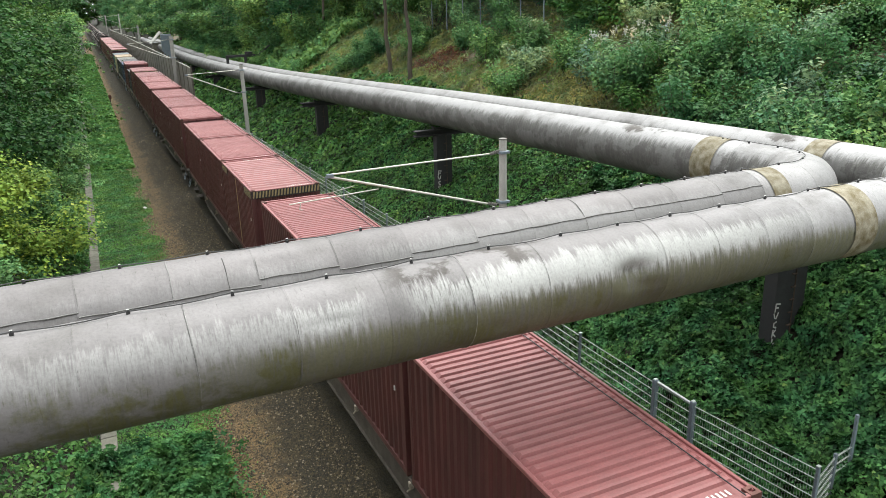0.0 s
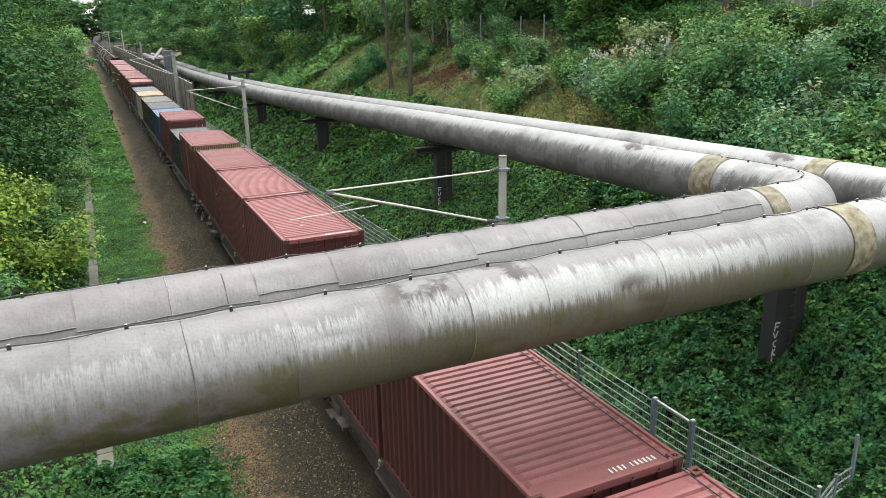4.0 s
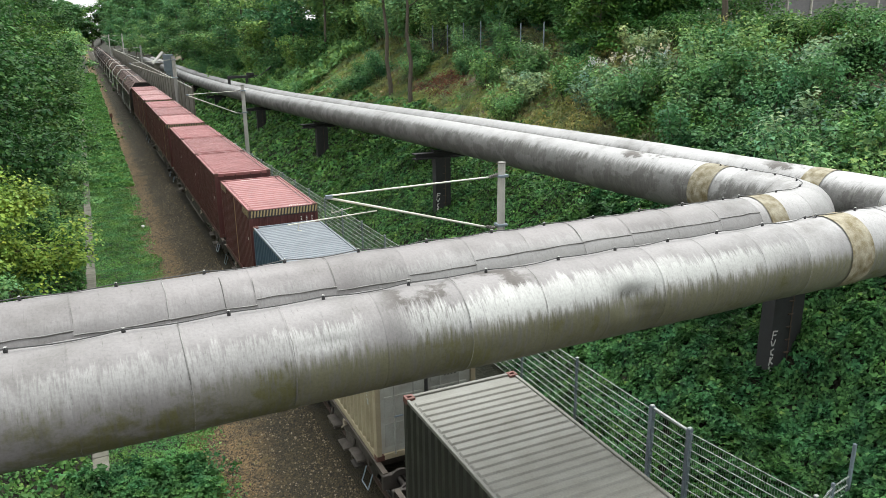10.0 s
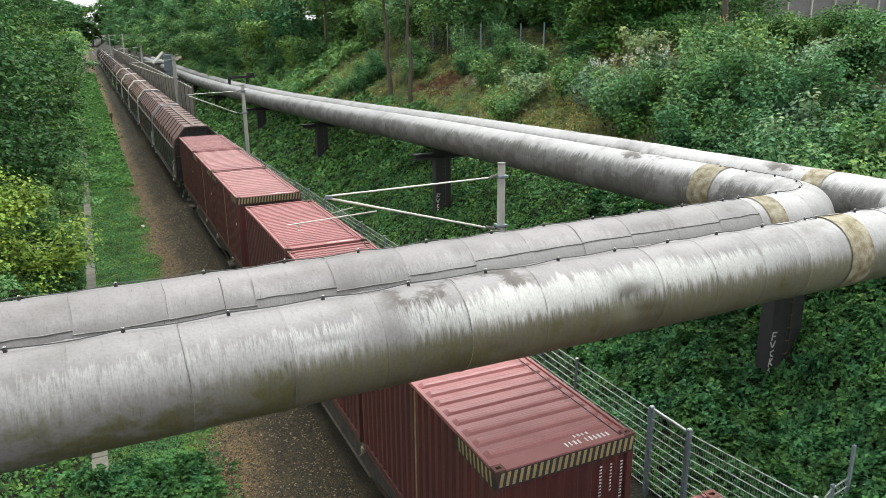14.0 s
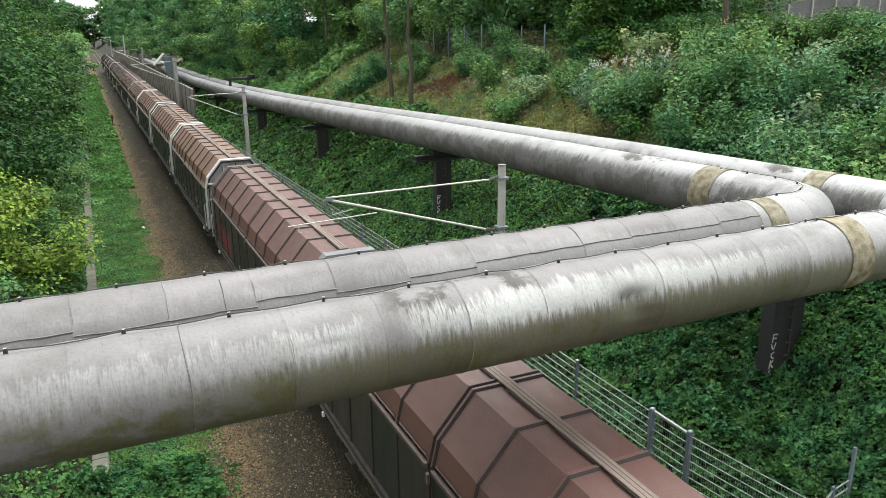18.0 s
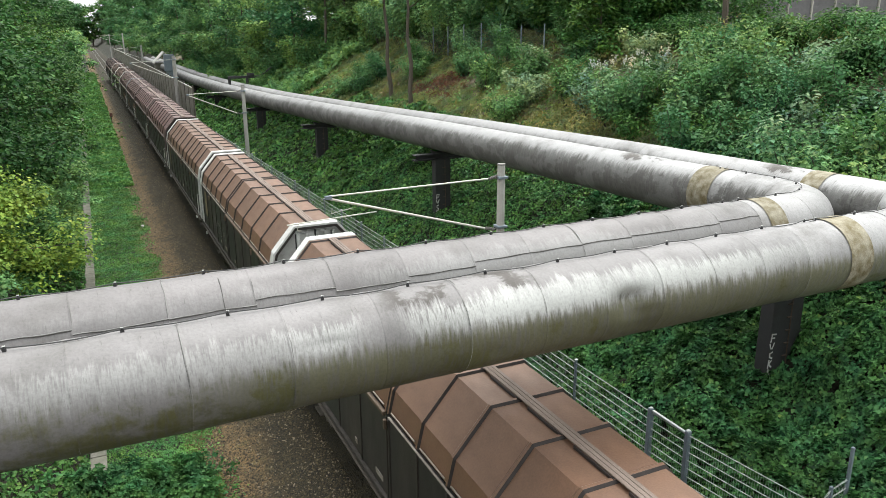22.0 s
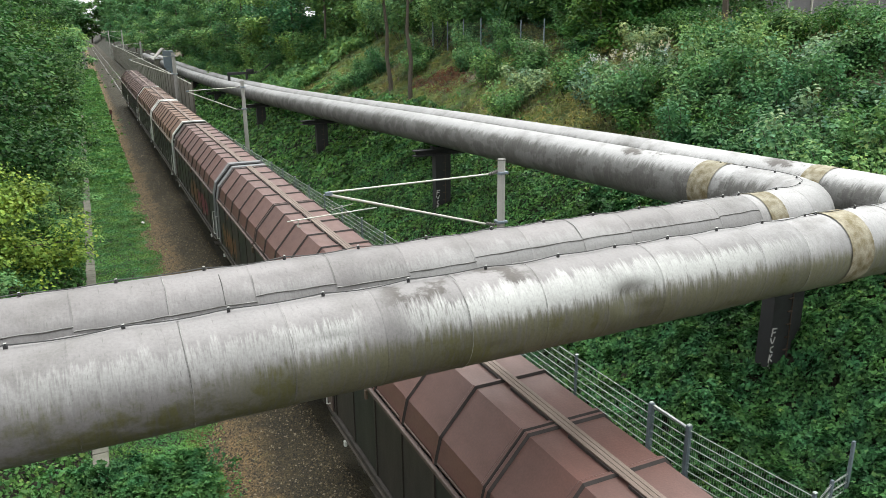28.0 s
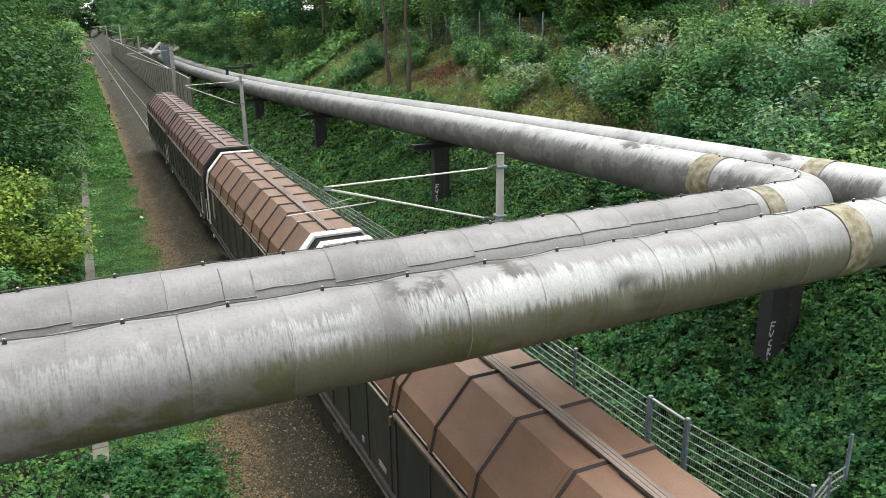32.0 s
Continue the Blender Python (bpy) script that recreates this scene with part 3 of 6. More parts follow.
class Way:
    """Length along a polyline, to points, directions and frames."""

    def __init__(self, pts):
        self.p = pts
        self.s = [0.0]
        for a, b in zip(pts, pts[1:]):
            self.s.append(self.s[-1] + (b - a).length)

    def at(self, d):
        d = min(max(d, 0), self.s[-1] - 1e-6)
        i = max(k for k in range(len(self.s) - 1) if self.s[k] <= d)
        f = (d - self.s[i]) / (self.s[i + 1] - self.s[i])
        p = self.p[i].lerp(self.p[i + 1], f)
        t0 = (self.p[i + 1] - self.p[i]).normalized()
        tn = (self.p[min(i + 2, len(self.p) - 1)] - self.p[min(i + 1, len(self.p) - 2)]).normalized()
        tp = (self.p[i] - self.p[max(i - 1, 0)]).normalized() if i else t0
        t = ((tp + t0).lerp(t0 + tn, f)).normalized()
        side = t.cross(Vector((0, 0, 1))).normalized()
        return p, t, side, side.cross(t).normalized()


def sleeve(way, s0, s1, r, material, n=56, dent=None, lip=0.006, step=0.34, wave=0.004, seed=0):
    """One sheet of lagging round the pipe from s0 to s1, its edge beaded, with UVs in metres."""
    rings, uv = [], []
    stops = [s0, s0 + 0.012, s0 + 0.03] + list(np.linspace(s0 + 0.06, s1 - 0.02, max(3, int((s1 - s0) / step)))) + [s1]
    for j, s in enumerate(stops):
        p, t, side, up = way.at(s)
        ring = []
        for i in range(n + 1):
            a = 2 * math.pi * i / n - math.pi
            rr = r + (lip if j == 1 else (lip * 0.5 if j in (0, 2) else 0))
            rr += wave * noise.noise((s * 0.9 + seed, a * 1.3, seed * 1.7)) + wave * 0.6 * noise.noise((s * 3.1, a * 2.5, seed))
            for ds, da, depth, ws, wa in dent or ():
                rr -= depth * math.exp(-((s - ds) / ws) ** 2 - ((a - da) / (wa * (0.5 if a < da else 1.0))) ** 2)
            ring.append(p + (side * math.sin(a) + up * math.cos(a)) * rr)
            uv.append((s, a * r))
        rings.append(ring)
    k = n + 1
    verts = [tuple(q) for ring in rings for q in ring]
    faces = [(j * k + i, j * k + i + 1, (j + 1) * k + i + 1, (j + 1) * k + i) for j in range(len(rings) - 1) for i in range(n)]
    me = bpy.data.meshes.new("sheet")
    me.from_pydata(verts, [], faces)
    layer = me.uv_layers.new(name="UVMap")
    for loop in me.loops:
        layer.data[loop.index].uv = uv[loop.vertex_index]
    me.polygons.foreach_set("use_smooth", [True] * len(me.polygons))
    me.materials.append(material)
    return me


PIPE_R = 0.63


def seam_ring(way, s, off, wide, high, seed, a0=0.0, a1=2 * math.pi):
    """A narrow, slightly wavy hoop where two sheets of lagging meet."""
    p, t, side, up = way.at(s)
    rows = []
    for i in range(57):
        a = a0 + (a1 - a0) * i / 56
        w = 0.014 * noise.noise((a * 1.1, seed * 3.3, 0.5)) + 0.006 * noise.noise((a * 5, seed, 2.5))
        k = wide * (0.75 + 0.6 * noise.noise((a * 3, seed * 1.3, 7.1)))
        d = side * math.sin(a) + up * math.cos(a)
        rows.append([p + t * (off + w + o) + d * (PIPE_R + h) for o, h in ((-k / 2, 0.002), (-k / 4, high), (k / 4, high), (k / 2, 0.002))])
    return Shape().band(rows)


NEAR_Y, BACK_Y, PIPE_Z = 8.38, 10.08, 6.555
# crossing stretch, elbow, and the long stretch beside the line, falling gently
FAR_LINE = [(7.72, 18.4, 6.3), (7.6, 29.1, 5.95), (7.5, 43.4, 5.4), (7.35, 60.9, 4.8), (7.3, 84.0, 4.25), (7.3, 110.0, 3.9), (7.2, 190.0, 3.9)]


def build_pipe(name, label, y, x_turn, bands, seed, dents, joint, pitch, laps, folds):
    """joint: one seam's place along the pipe, near sheets every pitch either side of it; laps: the angle of each sheet's long edge."""
    rng = random.Random(seed)
    pipe = thing(name, label, "pipe", "lagged pipes over the railway")
    run_shift = 1.72 if y < 9 else 0.0
    line = [(-16.0, y - 0.12, PIPE_Z), (x_turn, y + 0.1, PIPE_Z)] + [(x + run_shift, yy, z) for x, yy, z in FAR_LINE]
    way = Way(path_points(line, 1.45))
    total = way.s[-1]
    # shorter sheets towards the elbow
    joints = [0.0] + [joint + pitch * k for k in range(-8, 7) if 0.3 < joint + pitch * k < 15.9]
    while joints[-1] < 20.6:
        joints.append(joints[-1] + 1.0)
    straight = list(joints)
    while joints[-1] < total:
        p = way.at(joints[-1])[0]
        bend = p.x > x_turn - 1.9 and p.y < y + 2.4
        joints.append(min(total, joints[-1] + (0.62 if bend else 1.32 if p.y < 24 else 3.2 if p.y < 70 else 9.0)))
    for i, (s, e) in enumerate(zip(joints, joints[1:])):
        p = way.at(s)[0]
        far = p.y > 24
        hurt = [d for d in dents if s - 0.9 < d[0] < e + 0.9]
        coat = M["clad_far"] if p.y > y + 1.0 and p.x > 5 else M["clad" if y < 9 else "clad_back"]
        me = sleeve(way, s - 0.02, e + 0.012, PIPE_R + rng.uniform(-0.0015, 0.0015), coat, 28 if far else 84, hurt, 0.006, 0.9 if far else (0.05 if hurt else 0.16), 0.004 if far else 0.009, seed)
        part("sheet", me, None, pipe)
        if s < 27 and i and e - s > 0.9 and not any(abs(s - d[0]) < 0.75 for d in dents if d[2] > 0.045):
            part("seam_bead", seam_ring(way, s, 0.0, 0.009, 0.007, seed + i), M["bead" if (i * 7 + seed) % 3 == 0 else "seam_worn"], pipe, "worn sheet edge", True)
            # dark ring paints the shadow beside the sheet's lip
            part("seam_gap", seam_ring(way, s, -0.010, 0.005, 0.0035, seed + i), M["seam_dark" if (i * 5 + seed) % 3 == 1 else "seam_worn"], pipe, "dark strip painting the lip shadow between sheets", True)
    for s, a0, a1 in folds:
        part("sheet_fold", seam_ring(way, s, 0.0, 0.016, 0.014, seed + 3, a0, a1), M["seam_dark"], pipe, "dark lifted fold in the sheet", True)
    for b0, b1 in bands:
        part("bandage", sleeve(way, b0, b1, PIPE_R + 0.014, M["band"], 48, None, 0.004, 0.1, 0.006, seed + 77), None, pipe, "mustard-brown wrapped bandage")
    # earthing wire along the crown, clipped at the middle of every sheet and slack between
    spots = [(s + e) / 2 + (0.1 if s > 15 else 0.0) for s, e in zip(straight, straight[1:]) if s > 4] + [21.1, 22.1, 23.0, 23.8, 24.6, 25.4, 26.2]
    pts = []
    for s0, s1 in zip(spots, spots[1:]):
        slack = rng.uniform(0.5, 1.3)
        for k in range(8):
            f = k / 8
            p, t, side, up = way.at(s0 + (s1 - s0) * f)
            bow = math.sin(math.pi * f) * slack
            a = -0.11 + 0.07 * bow
            pts.append(p + (side * math.sin(a) + up * math.cos(a)) * (PIPE_R + 0.04 - 0.022 * min(1.0, bow)))
    part("earth_wire", Shape().tube(pts, [0.0075] * len(pts), 6), M["cable"], pipe)
    clip = Shape().box(-0.02, 0.02, -0.016, 0.016, -0.02, 0.024, 0.004).rod((0, 0, 0.024), (0, 0, 0.05), 0.009, 6).mesh("clip", M["black"])
    cap = Shape().box(-0.014, 0.014, -0.014, 0.014, 0.042, 0.05, 0.003).mesh("clip_cap", M["end_grey"])
    for s in spots:
        p, t, side, up = way.at(s)
        place = Matrix.Translation(p + (side * math.sin(-0.11) + up * math.cos(-0.11)) * (PIPE_R + 0.012)) @ Matrix.Rotation(rng.uniform(-0.5, 0.5), 4, "Z")
        part("clip", clip, None, pipe, at=place)
        part("clip_cap", cap, None, pipe, at=place)
    # long lap edges, stepping from sheet to sheet; strips paint lit rim and shadow
    first = max(k for k, s in enumerate(straight) if s < joint - 0.5)
    for k, (s, e) in enumerate(zip(straight, straight[1:])):
        a0 = laps[(k - first) % len(laps)]
        dark, pale = [], []
        for j in range(16):
            p, t, side, up = way.at(s + (e - s) * j / 15)
            b = a0 + 0.035 * noise.noise((s + j * 0.2, seed, 0.3))
            w = 0.7 + 0.7 * noise.noise((s * 2 + j * 0.4, seed, 4.3))
            dark.append([p + (side * math.sin(a) + up * math.cos(a)) * (PIPE_R + 0.0085 + h) for a, h in ((b, 0.0), (b + 0.004 * w, 0.006), (b + 0.016 * w, 0.005), (b + 0.022 * w, -0.004))])
            pale.append([p + (side * math.sin(a) + up * math.cos(a)) * (PIPE_R + 0.0095 + h) for a, h in ((b - 0.018, -0.004), (b - 0.012, 0.006), (b - 0.002, 0.006))])
        part("lap_seam", Shape().band(dark), M["seam_dark"], pipe, "dark strip painting the lap's shadow")
        part("lap_edge", Shape().band(pale), M["bead"], pipe, "pale strip painting the lit sheet edge")
    return way


M["bead"] = surface("worn_lit_sheet_edge", (0.31, 0.31, 0.295), (0.12, 0.115, 0.108), 0.6, 0.2, 3.5, 40, 1.0)
M["seam_worn"] = surface("dull_sheet_edge", (0.2, 0.195, 0.185), (0.11, 0.105, 0.1), 0.6, 0.2, 3.5, 40, 1.0)
M["seam_dark"] = surface("dark_lap_shade", (0.10, 0.096, 0.09), (0.06, 0.057, 0.053), 0.7, 0.2, 3, 40, 0.6)
build_pipe("near_pipe", "fat weathered silver-grey lagged pipe with streaks, algae and dents", NEAR_Y, 9.47, [(21.2, 21.75), (27.85, 28.4)], 11,
           [(16.66, 1.3, 0.15, 0.27, 0.4), (16.86, 1.75, 0.05, 0.3, 0.3), (17.0, 2.15, 0.05, 0.3, 0.4), (12.3, 1.02, 0.022, 0.3, 0.11), (14.45, 1.9, 0.03, 0.14, 0.2), (11.84, 1.8, 0.02, 0.1, 0.45)], 9.54, 1.14, [-0.75, -0.6, -0.82], [])
build_pipe("back_pipe", "fat weathered silver-grey lagged pipe with a taped elbow", BACK_Y, 7.75, [(21.3, 21.75), (25.97, 26.67)], 23,
           [(12.0, 0.6, 0.02, 0.35, 0.3), (9.2, 0.5, 0.02, 0.4, 0.3)], 9.55, 1.11, [1.01, 1.11, 1.09, 0.975, 1.07, 0.985, 0.87, 0.86, 0.845, 0.83, 0.84, 0.78], [(11.36, 0.25, 1.06)])


SCRAWL = (  # strokes of each sprayed sign in a unit square: across, up, across, up
    ((0.2, 0.0, 0.3, 1.0), (0.3, 1.0, 1.0, 0.9), (0.25, 0.5, 0.8, 0.45)),
    ((0.1, 0.9, 0.35, 0.3), (0.35, 0.3, 0.6, 0.25), (0.6, 0.25, 0.9, 0.95)),
    ((0.85, 0.9, 0.3, 0.75), (0.3, 0.75, 0.35, 0.3), (0.35, 0.3, 0.85, 0.1)),
    ((0.2, 0.0, 0.35, 1.0), (0.9, 0.95, 0.35, 0.5), (0.35, 0.5, 1.0, 0.05)),
    ((0.1, 0.3, 0.4, 0.9), (0.4, 0.9, 0.8, 0.3), (0.3, 0.5, 0.7, 0.5)))


def build_pier(x, y, top, wide, beam, sprayed):
    base = float(ground_z(x, y)) - 0.6
    pier = thing("pipe_pier", "dark steel pipe pier with cross-beam" + (" and white scrawl" if sprayed else " in the ivy"), "pier", "pipe piers", at=(x, y, 0))
    h = wide / 2
    col = Shape().box(-h, h, -0.2, -0.16, base, top).box(-h, h, 0.12, 0.16, base, top).box(-0.03, 0.03, -0.16, 0.12, base, top)
    col.box(-h, -h + 0.04, -0.16, 0.12, base, top).box(h - 0.04, h, -0.16, 0.12, base, top)
    part("column", col, M["pier"], pier)
    part("cross_beam", Shape().box(-beam * 0.55, beam * 0.45, -0.17, 0.17, top, top + 0.04).box(-beam * 0.55, beam * 0.45, -0.17, 0.17, top + 0.22, top + 0.26).box(-beam * 0.5, beam * 0.4, -0.02, 0.02, top + 0.04, top + 0.22), M["pier"], pier)
    part("saddle", Shape().prism([(-0.42, top + 0.26), (0.42, top + 0.26), (0.5, top + 0.42), (0.2, top + 0.32), (-0.2, top + 0.32), (-0.5, top + 0.42)], -0.12, 0.12), M["pier"], pier)
    # a lead with its ties down the face
    part("earth_lead", Shape().rod((0.1, -0.225, base), (0.08, -0.225, top), 0.014, 6), M["rust_lead"], pier, "rusty earthing lead")
    for k in range(8):
        z = top - 0.35 - 0.33 * k
        part("lead_tie", Shape().box(-0.03, 0.12, -0.245, -0.2, z - 0.012, z + 0.012, 0.003), M["rust_lead"], pier)
    if sprayed:
        strokes = Shape()
        for k, sign in enumerate(SCRAWL):
            z0, w = 3.16 - 0.225 * k, 0.19 - 0.015 * k
            for a, b, c, d in sign:
                p, q = Vector((-h - 0.03 + a * w, 0, z0 + b * 0.2)), Vector((-h - 0.03 + c * w, 0, z0 + d * 0.2))
                e = (q - p).normalized() * 0.01
                n = Vector((-(q - p).z, 0, (q - p).x)).normalized() * 0.019
                y0 = Vector((0.03, -0.204, 0))
                strokes.face(p - e - n + y0, q + e - n + y0, q + e + n + y0, p - e + n + y0)
        tagged(part("scrawl", strokes, M["white"], pier, "white sprayed scrawl"), kind="stuff")
    return pier


M["rust_lead"] = surface("rusty_lead", (0.075, 0.05, 0.035), (0.045, 0.034, 0.026), 0.8)
for x, y, ptop, wide, beam in ((8.53, 11.74, 5.4, 0.98, 2.2), (7.75, 29.4, 4.9, 0.72, 2.4), (7.6, 47.6, 4.2, 0.75, 2.4), (7.4, 65.4, 3.65, 0.75, 2.4), (7.35, 88, 3.0, 0.75, 2.4), (7.3, 108, 2.8, 0.75, 2.4)):
    build_pier(x, y, ptop, wide, beam, y < 30)



# ---- mesh fence along the line ----
FENCE = [(4.55, 10.36), (4.5, 11.47), (4.48, 14.3)] + [(4.5 - 0.0255 * max(0, y - 19), y) for y in np.arange(17.0, 78, 2.62)]
FENCE_H = 2.0


def fence_panel(length, height):
    """Horizontal rods with fine uprights, from the origin along +x."""
    s = Shape()
    for k in range(11):
        z = 0.06 + (height - 0.08) * k / 10
        for dy in (-0.009, 0.009):
            s.rod((0, dy, z), (length, dy, z), 0.0055, 4)
    n = int(length / 0.055)
    for k in range(n + 1):
        x = length * k / n
        s.rod((x, 0, 0.03), (x, 0, height + 0.02), 0.0026, 3)
    return s


def build_fence():
    fence = thing("mesh_fence", "galvanised welded-mesh fence with steel posts between track and slope", "fence", kind="structure")
    post = Shape().box(-0.032, 0.032, -0.028, 0.028, -0.5, FENCE_H + 0.06, 0.005).mesh("post", M["galv"])
    fat = Shape().box(-0.055, 0.055, -0.05, 0.05, -0.5, FENCE_H + 0.08, 0.008).mesh("gate_post", M["galv"])
    cap = Shape().box(-0.04, 0.04, -0.035, 0.035, 0, 0.02, 0.004).mesh("cap", M["wire"])
    line = [(4.92, 7.6)] + FENCE
    gz = 0.22
    for i, (x, y) in enumerate(line):
        part("post", fat if i in (1, 2) else post, None, fence, at=(x, y, gz))
        part("cap", cap, None, fence, at=(x, y, gz + FENCE_H + (0.08 if i in (1, 2) else 0.06)))
    cache = {}
    for (x0, y0), (x1, y1) in zip(line, line[1:]):
        L = math.hypot(x1 - x0, y1 - y0)
        key = round(L, 2)
        if key not in cache:
            cache[key] = fence_panel(L, FENCE_H).mesh("mesh_panel", M["wire"])
        part("mesh_panel", cache[key], None, fence, at=pose(x0, y0, gz, 0, 0, math.degrees(math.atan2(y1 - y0, x1 - x0))))
    part("gate_rail", Shape().box(4.49, 4.55, 10.4, 11.43, gz + FENCE_H, gz + FENCE_H + 0.05, 0.006), M["wire"], fence, "pale top rail of a narrow gate")
    # the return that climbs the slope
    run = [(4.92, 7.6, gz), (5.85, 7.95, 0.1), (6.45, 8.05, 0.72)]
    for (x0, y0, z0), (x1, y1, z1) in zip(run[:1] + run[1:], run[1:]):
        L = math.hypot(x1 - x0, y1 - y0)
        part("post", post, None, fence, at=(x1, y1, z1 - 0.1))
        part("mesh_panel", fence_panel(L, FENCE_H - 0.1).mesh("mesh_panel", M["wire"]), None, fence, at=pose(x0, y0, min(z0, z1), 0, 0, math.degrees(math.atan2(y1 - y0, x1 - x0))))


build_fence()


def build_screen():
    """Tall boarded screen far down the line."""
    scr = thing("tall_screen", "tall weathered grey-brown post-and-board screen beside the track", "screen", kind="structure")
    post = Shape().box(-0.075, 0.08, -0.07, 0.07, -1, 4.9, 0.015).mesh("post", M["screen_post"])
    board = Shape().box(-0.03, 0.03, 0.09, 3.31, 0, 1.52, 0.012).mesh("board", M["screen"])
    rail = Shape().rod((0, 0, 0), (0, 3.4, 0), 0.05, 8).mesh("top_rail", M["tube_pale"])
    for i in range(60):
        y = 80 + 3.4 * i
        part("post", post, None, scr, at=(3.75, y, 0.1))
        part("top_rail", rail, None, scr, at=(3.72, y, 4.78), label="pale top rail")
        for k in range(3):
            part("board", board, None, scr, at=(3.76, y, 0.1 + 1.535 * k))


M["screen_post"] = surface("weathered_screen_post", (0.115, 0.105, 0.085), (0.07, 0.065, 0.05), 0.85, 0, 2, 30, 0.7, 0.3)
M["screen"] = surface("mossy_board", (0.2, 0.192, 0.158), (0.12, 0.12, 0.09), 0.9, 0, 2, 30, 0.8, 0.3)
build_screen()


# ---- catenary masts ----
def build_mast(x, y, h, tip_x, tip_z, lower_z, near=False, thick=0.115):
    g = float(ground_z(x, y))
    mast = thing("catenary_mast", "pale concrete catenary mast with slanting alloy bracket arms", "mast", "catenary masts", at=(x, y, 0))
    part("pole", Shape().rod((0, 0, g - 0.6), (0, 0, h), thick * 1.25, 14, thick), M["mast"], mast, smooth=False)
    part("cap", Shape().rod((0, 0, h), (0, 0, h + 0.04), thick * 1.08, 14), M["concrete"], mast)
    a, b = Vector((-0.46, 0, h - 0.38)), Vector((tip_x - x, 0, tip_z))
    part("top_arm", Shape().rod(a, b + Vector((0.05, 0, 0.03)), 0.024, 8), M["tube_pale"], mast)
    c = Vector((-0.55, 0, lower_z))
    part("stay_arm", Shape().rod(c, b + Vector((-0.05, 0, -0.02)), 0.034, 8), M["tube_pale"], mast)
    for p in (a, c):
        ins = Shape()
        for k in range(5):
            q = p + Vector((0.05 + 0.06 * k, 0, 0.012 * k if p is a else -0.015 * k))
            ins.rod(q, q + Vector((0.025, 0, 0)), 0.055, 10)
        ins.rod(p, Vector((-thick, 0, p.z + (0.07 if p is a else -0.06))), 0.018, 6)
        part("insulator", ins, M["concrete"], mast, "grey ribbed insulator")
        part("clamp", Shape().box(-thick * 1.4, thick * 1.4, -thick * 1.4, thick * 1.4, p.z - 0.03, p.z + 0.05, 0.01), M["galv"], mast)
    part("end_fitting", Shape().box(b.x - 0.1, b.x + 0.1, -0.04, 0.04, b.z - 0.06, b.z + 0.05, 0.012), M["galv"], mast)
    if near:
        s0, s1 = Vector((1.04 - x, 0, 5.44)), Vector((-1.51 - x, 0, 5.33))
        part("steady_arm", Shape().rod(s0, s1, 0.017, 8), M["tube_pale"], mast)
        for x0, z0, x1, z1 in ((-0.28, 5.52, 0.34, 5.62), (-1.2, 5.34, -1.24, 5.15), (-1.24, 5.15, -1.14, 5.13), (0.1, 5.42, 0.14, 5.3), (-0.28, 5.52, -0.24, 5.68)):
            part("drop_bracket", Shape().rod((x0 - x, 0, z0), (x1 - x, 0, z1), 0.012, 6), M["tube_pale"], mast)
    return mast


build_mast(5.05, 19.3, 6.44, -0.33, 5.98, 4.54, True)
build_mast(4.5, 57, 6.41, 0.6, 5.9, 4.44, False, 0.13)
build_mast(3.35, 91, 7.55, -1.2, 6.9, 5.2, False, 0.2)
for x, y, h in ((4.6, 160, 7.6), (4.6, 226, 9.6), (4.6, 330, 9.0)):
    build_mast(x, y, h, -0.2, h - 0.7, h - 2.3, False, 0.16)


def build_far_gear():
    """Valve gear on the far pipe and signal boxes beyond."""
    v = thing("valve_gear", "dark valve frame standing on the far pipe", "valve", at=(7.5, 80, 4.2))
    part("frame", Shape().box(-0.2, 3.2, -0.12, 0.12, 1.35, 1.6, 0.02).box(-0.2, 0.05, -0.12, 0.12, 0.5, 1.4, 0.02).box(1.6, 1.85, -0.12, 0.12, 0.5, 1.4, 0.02), M["pier"], v)
    part("wheel", Shape().rod((2.1, 0, 1.6), (2.1, 0, 1.85), 0.4, 14), M["pier"], v)
    part("lever", Shape().rod((3.1, 0, 1.5), (4.3, 0, 2.4), 0.09, 6), M["pier"], v)
    b = thing("signal_cabinet", "pale blue-grey lineside cabinet on a stand", "cabinet", at=(5.4, 118, 0))
    part("case", Shape().box(-0.7, 0.7, -0.4, 0.4, 4.6, 7.0, 0.03), M["galv_pale"], b)
    part("stand", Shape().box(-0.5, 0.5, -0.3, 0.3, -0.2, 4.6, 0.03), M["galv"], b)


M["galv_pale"] = surface("pale_blue_grey_paint", (0.15, 0.185, 0.215), (0.11, 0.135, 0.155), 0.5)
build_far_gear()


def build_hut():
    """Small pale-roofed hut beyond the screen."""
    h = thing("lineside_hut", "small grey lineside hut with a pale pitched roof", "hut", at=(7.6, 150, 0))
    part("wall", Shape().box(-1.6, 1.6, -2, 2, -0.5, 4.6, 0.03), M["screen"], h)
    part("roof", Shape().prism([(-1.9, 4.5), (0, 6.4), (1.9, 4.5), (1.9, 4.65), (0, 6.6), (-1.9, 4.65)], -2.3, 2.3), M["mast"], h, "pale pitched roof")


build_hut()


# ---- the train ----
HALF = 1.22
LENGTH = 6.1


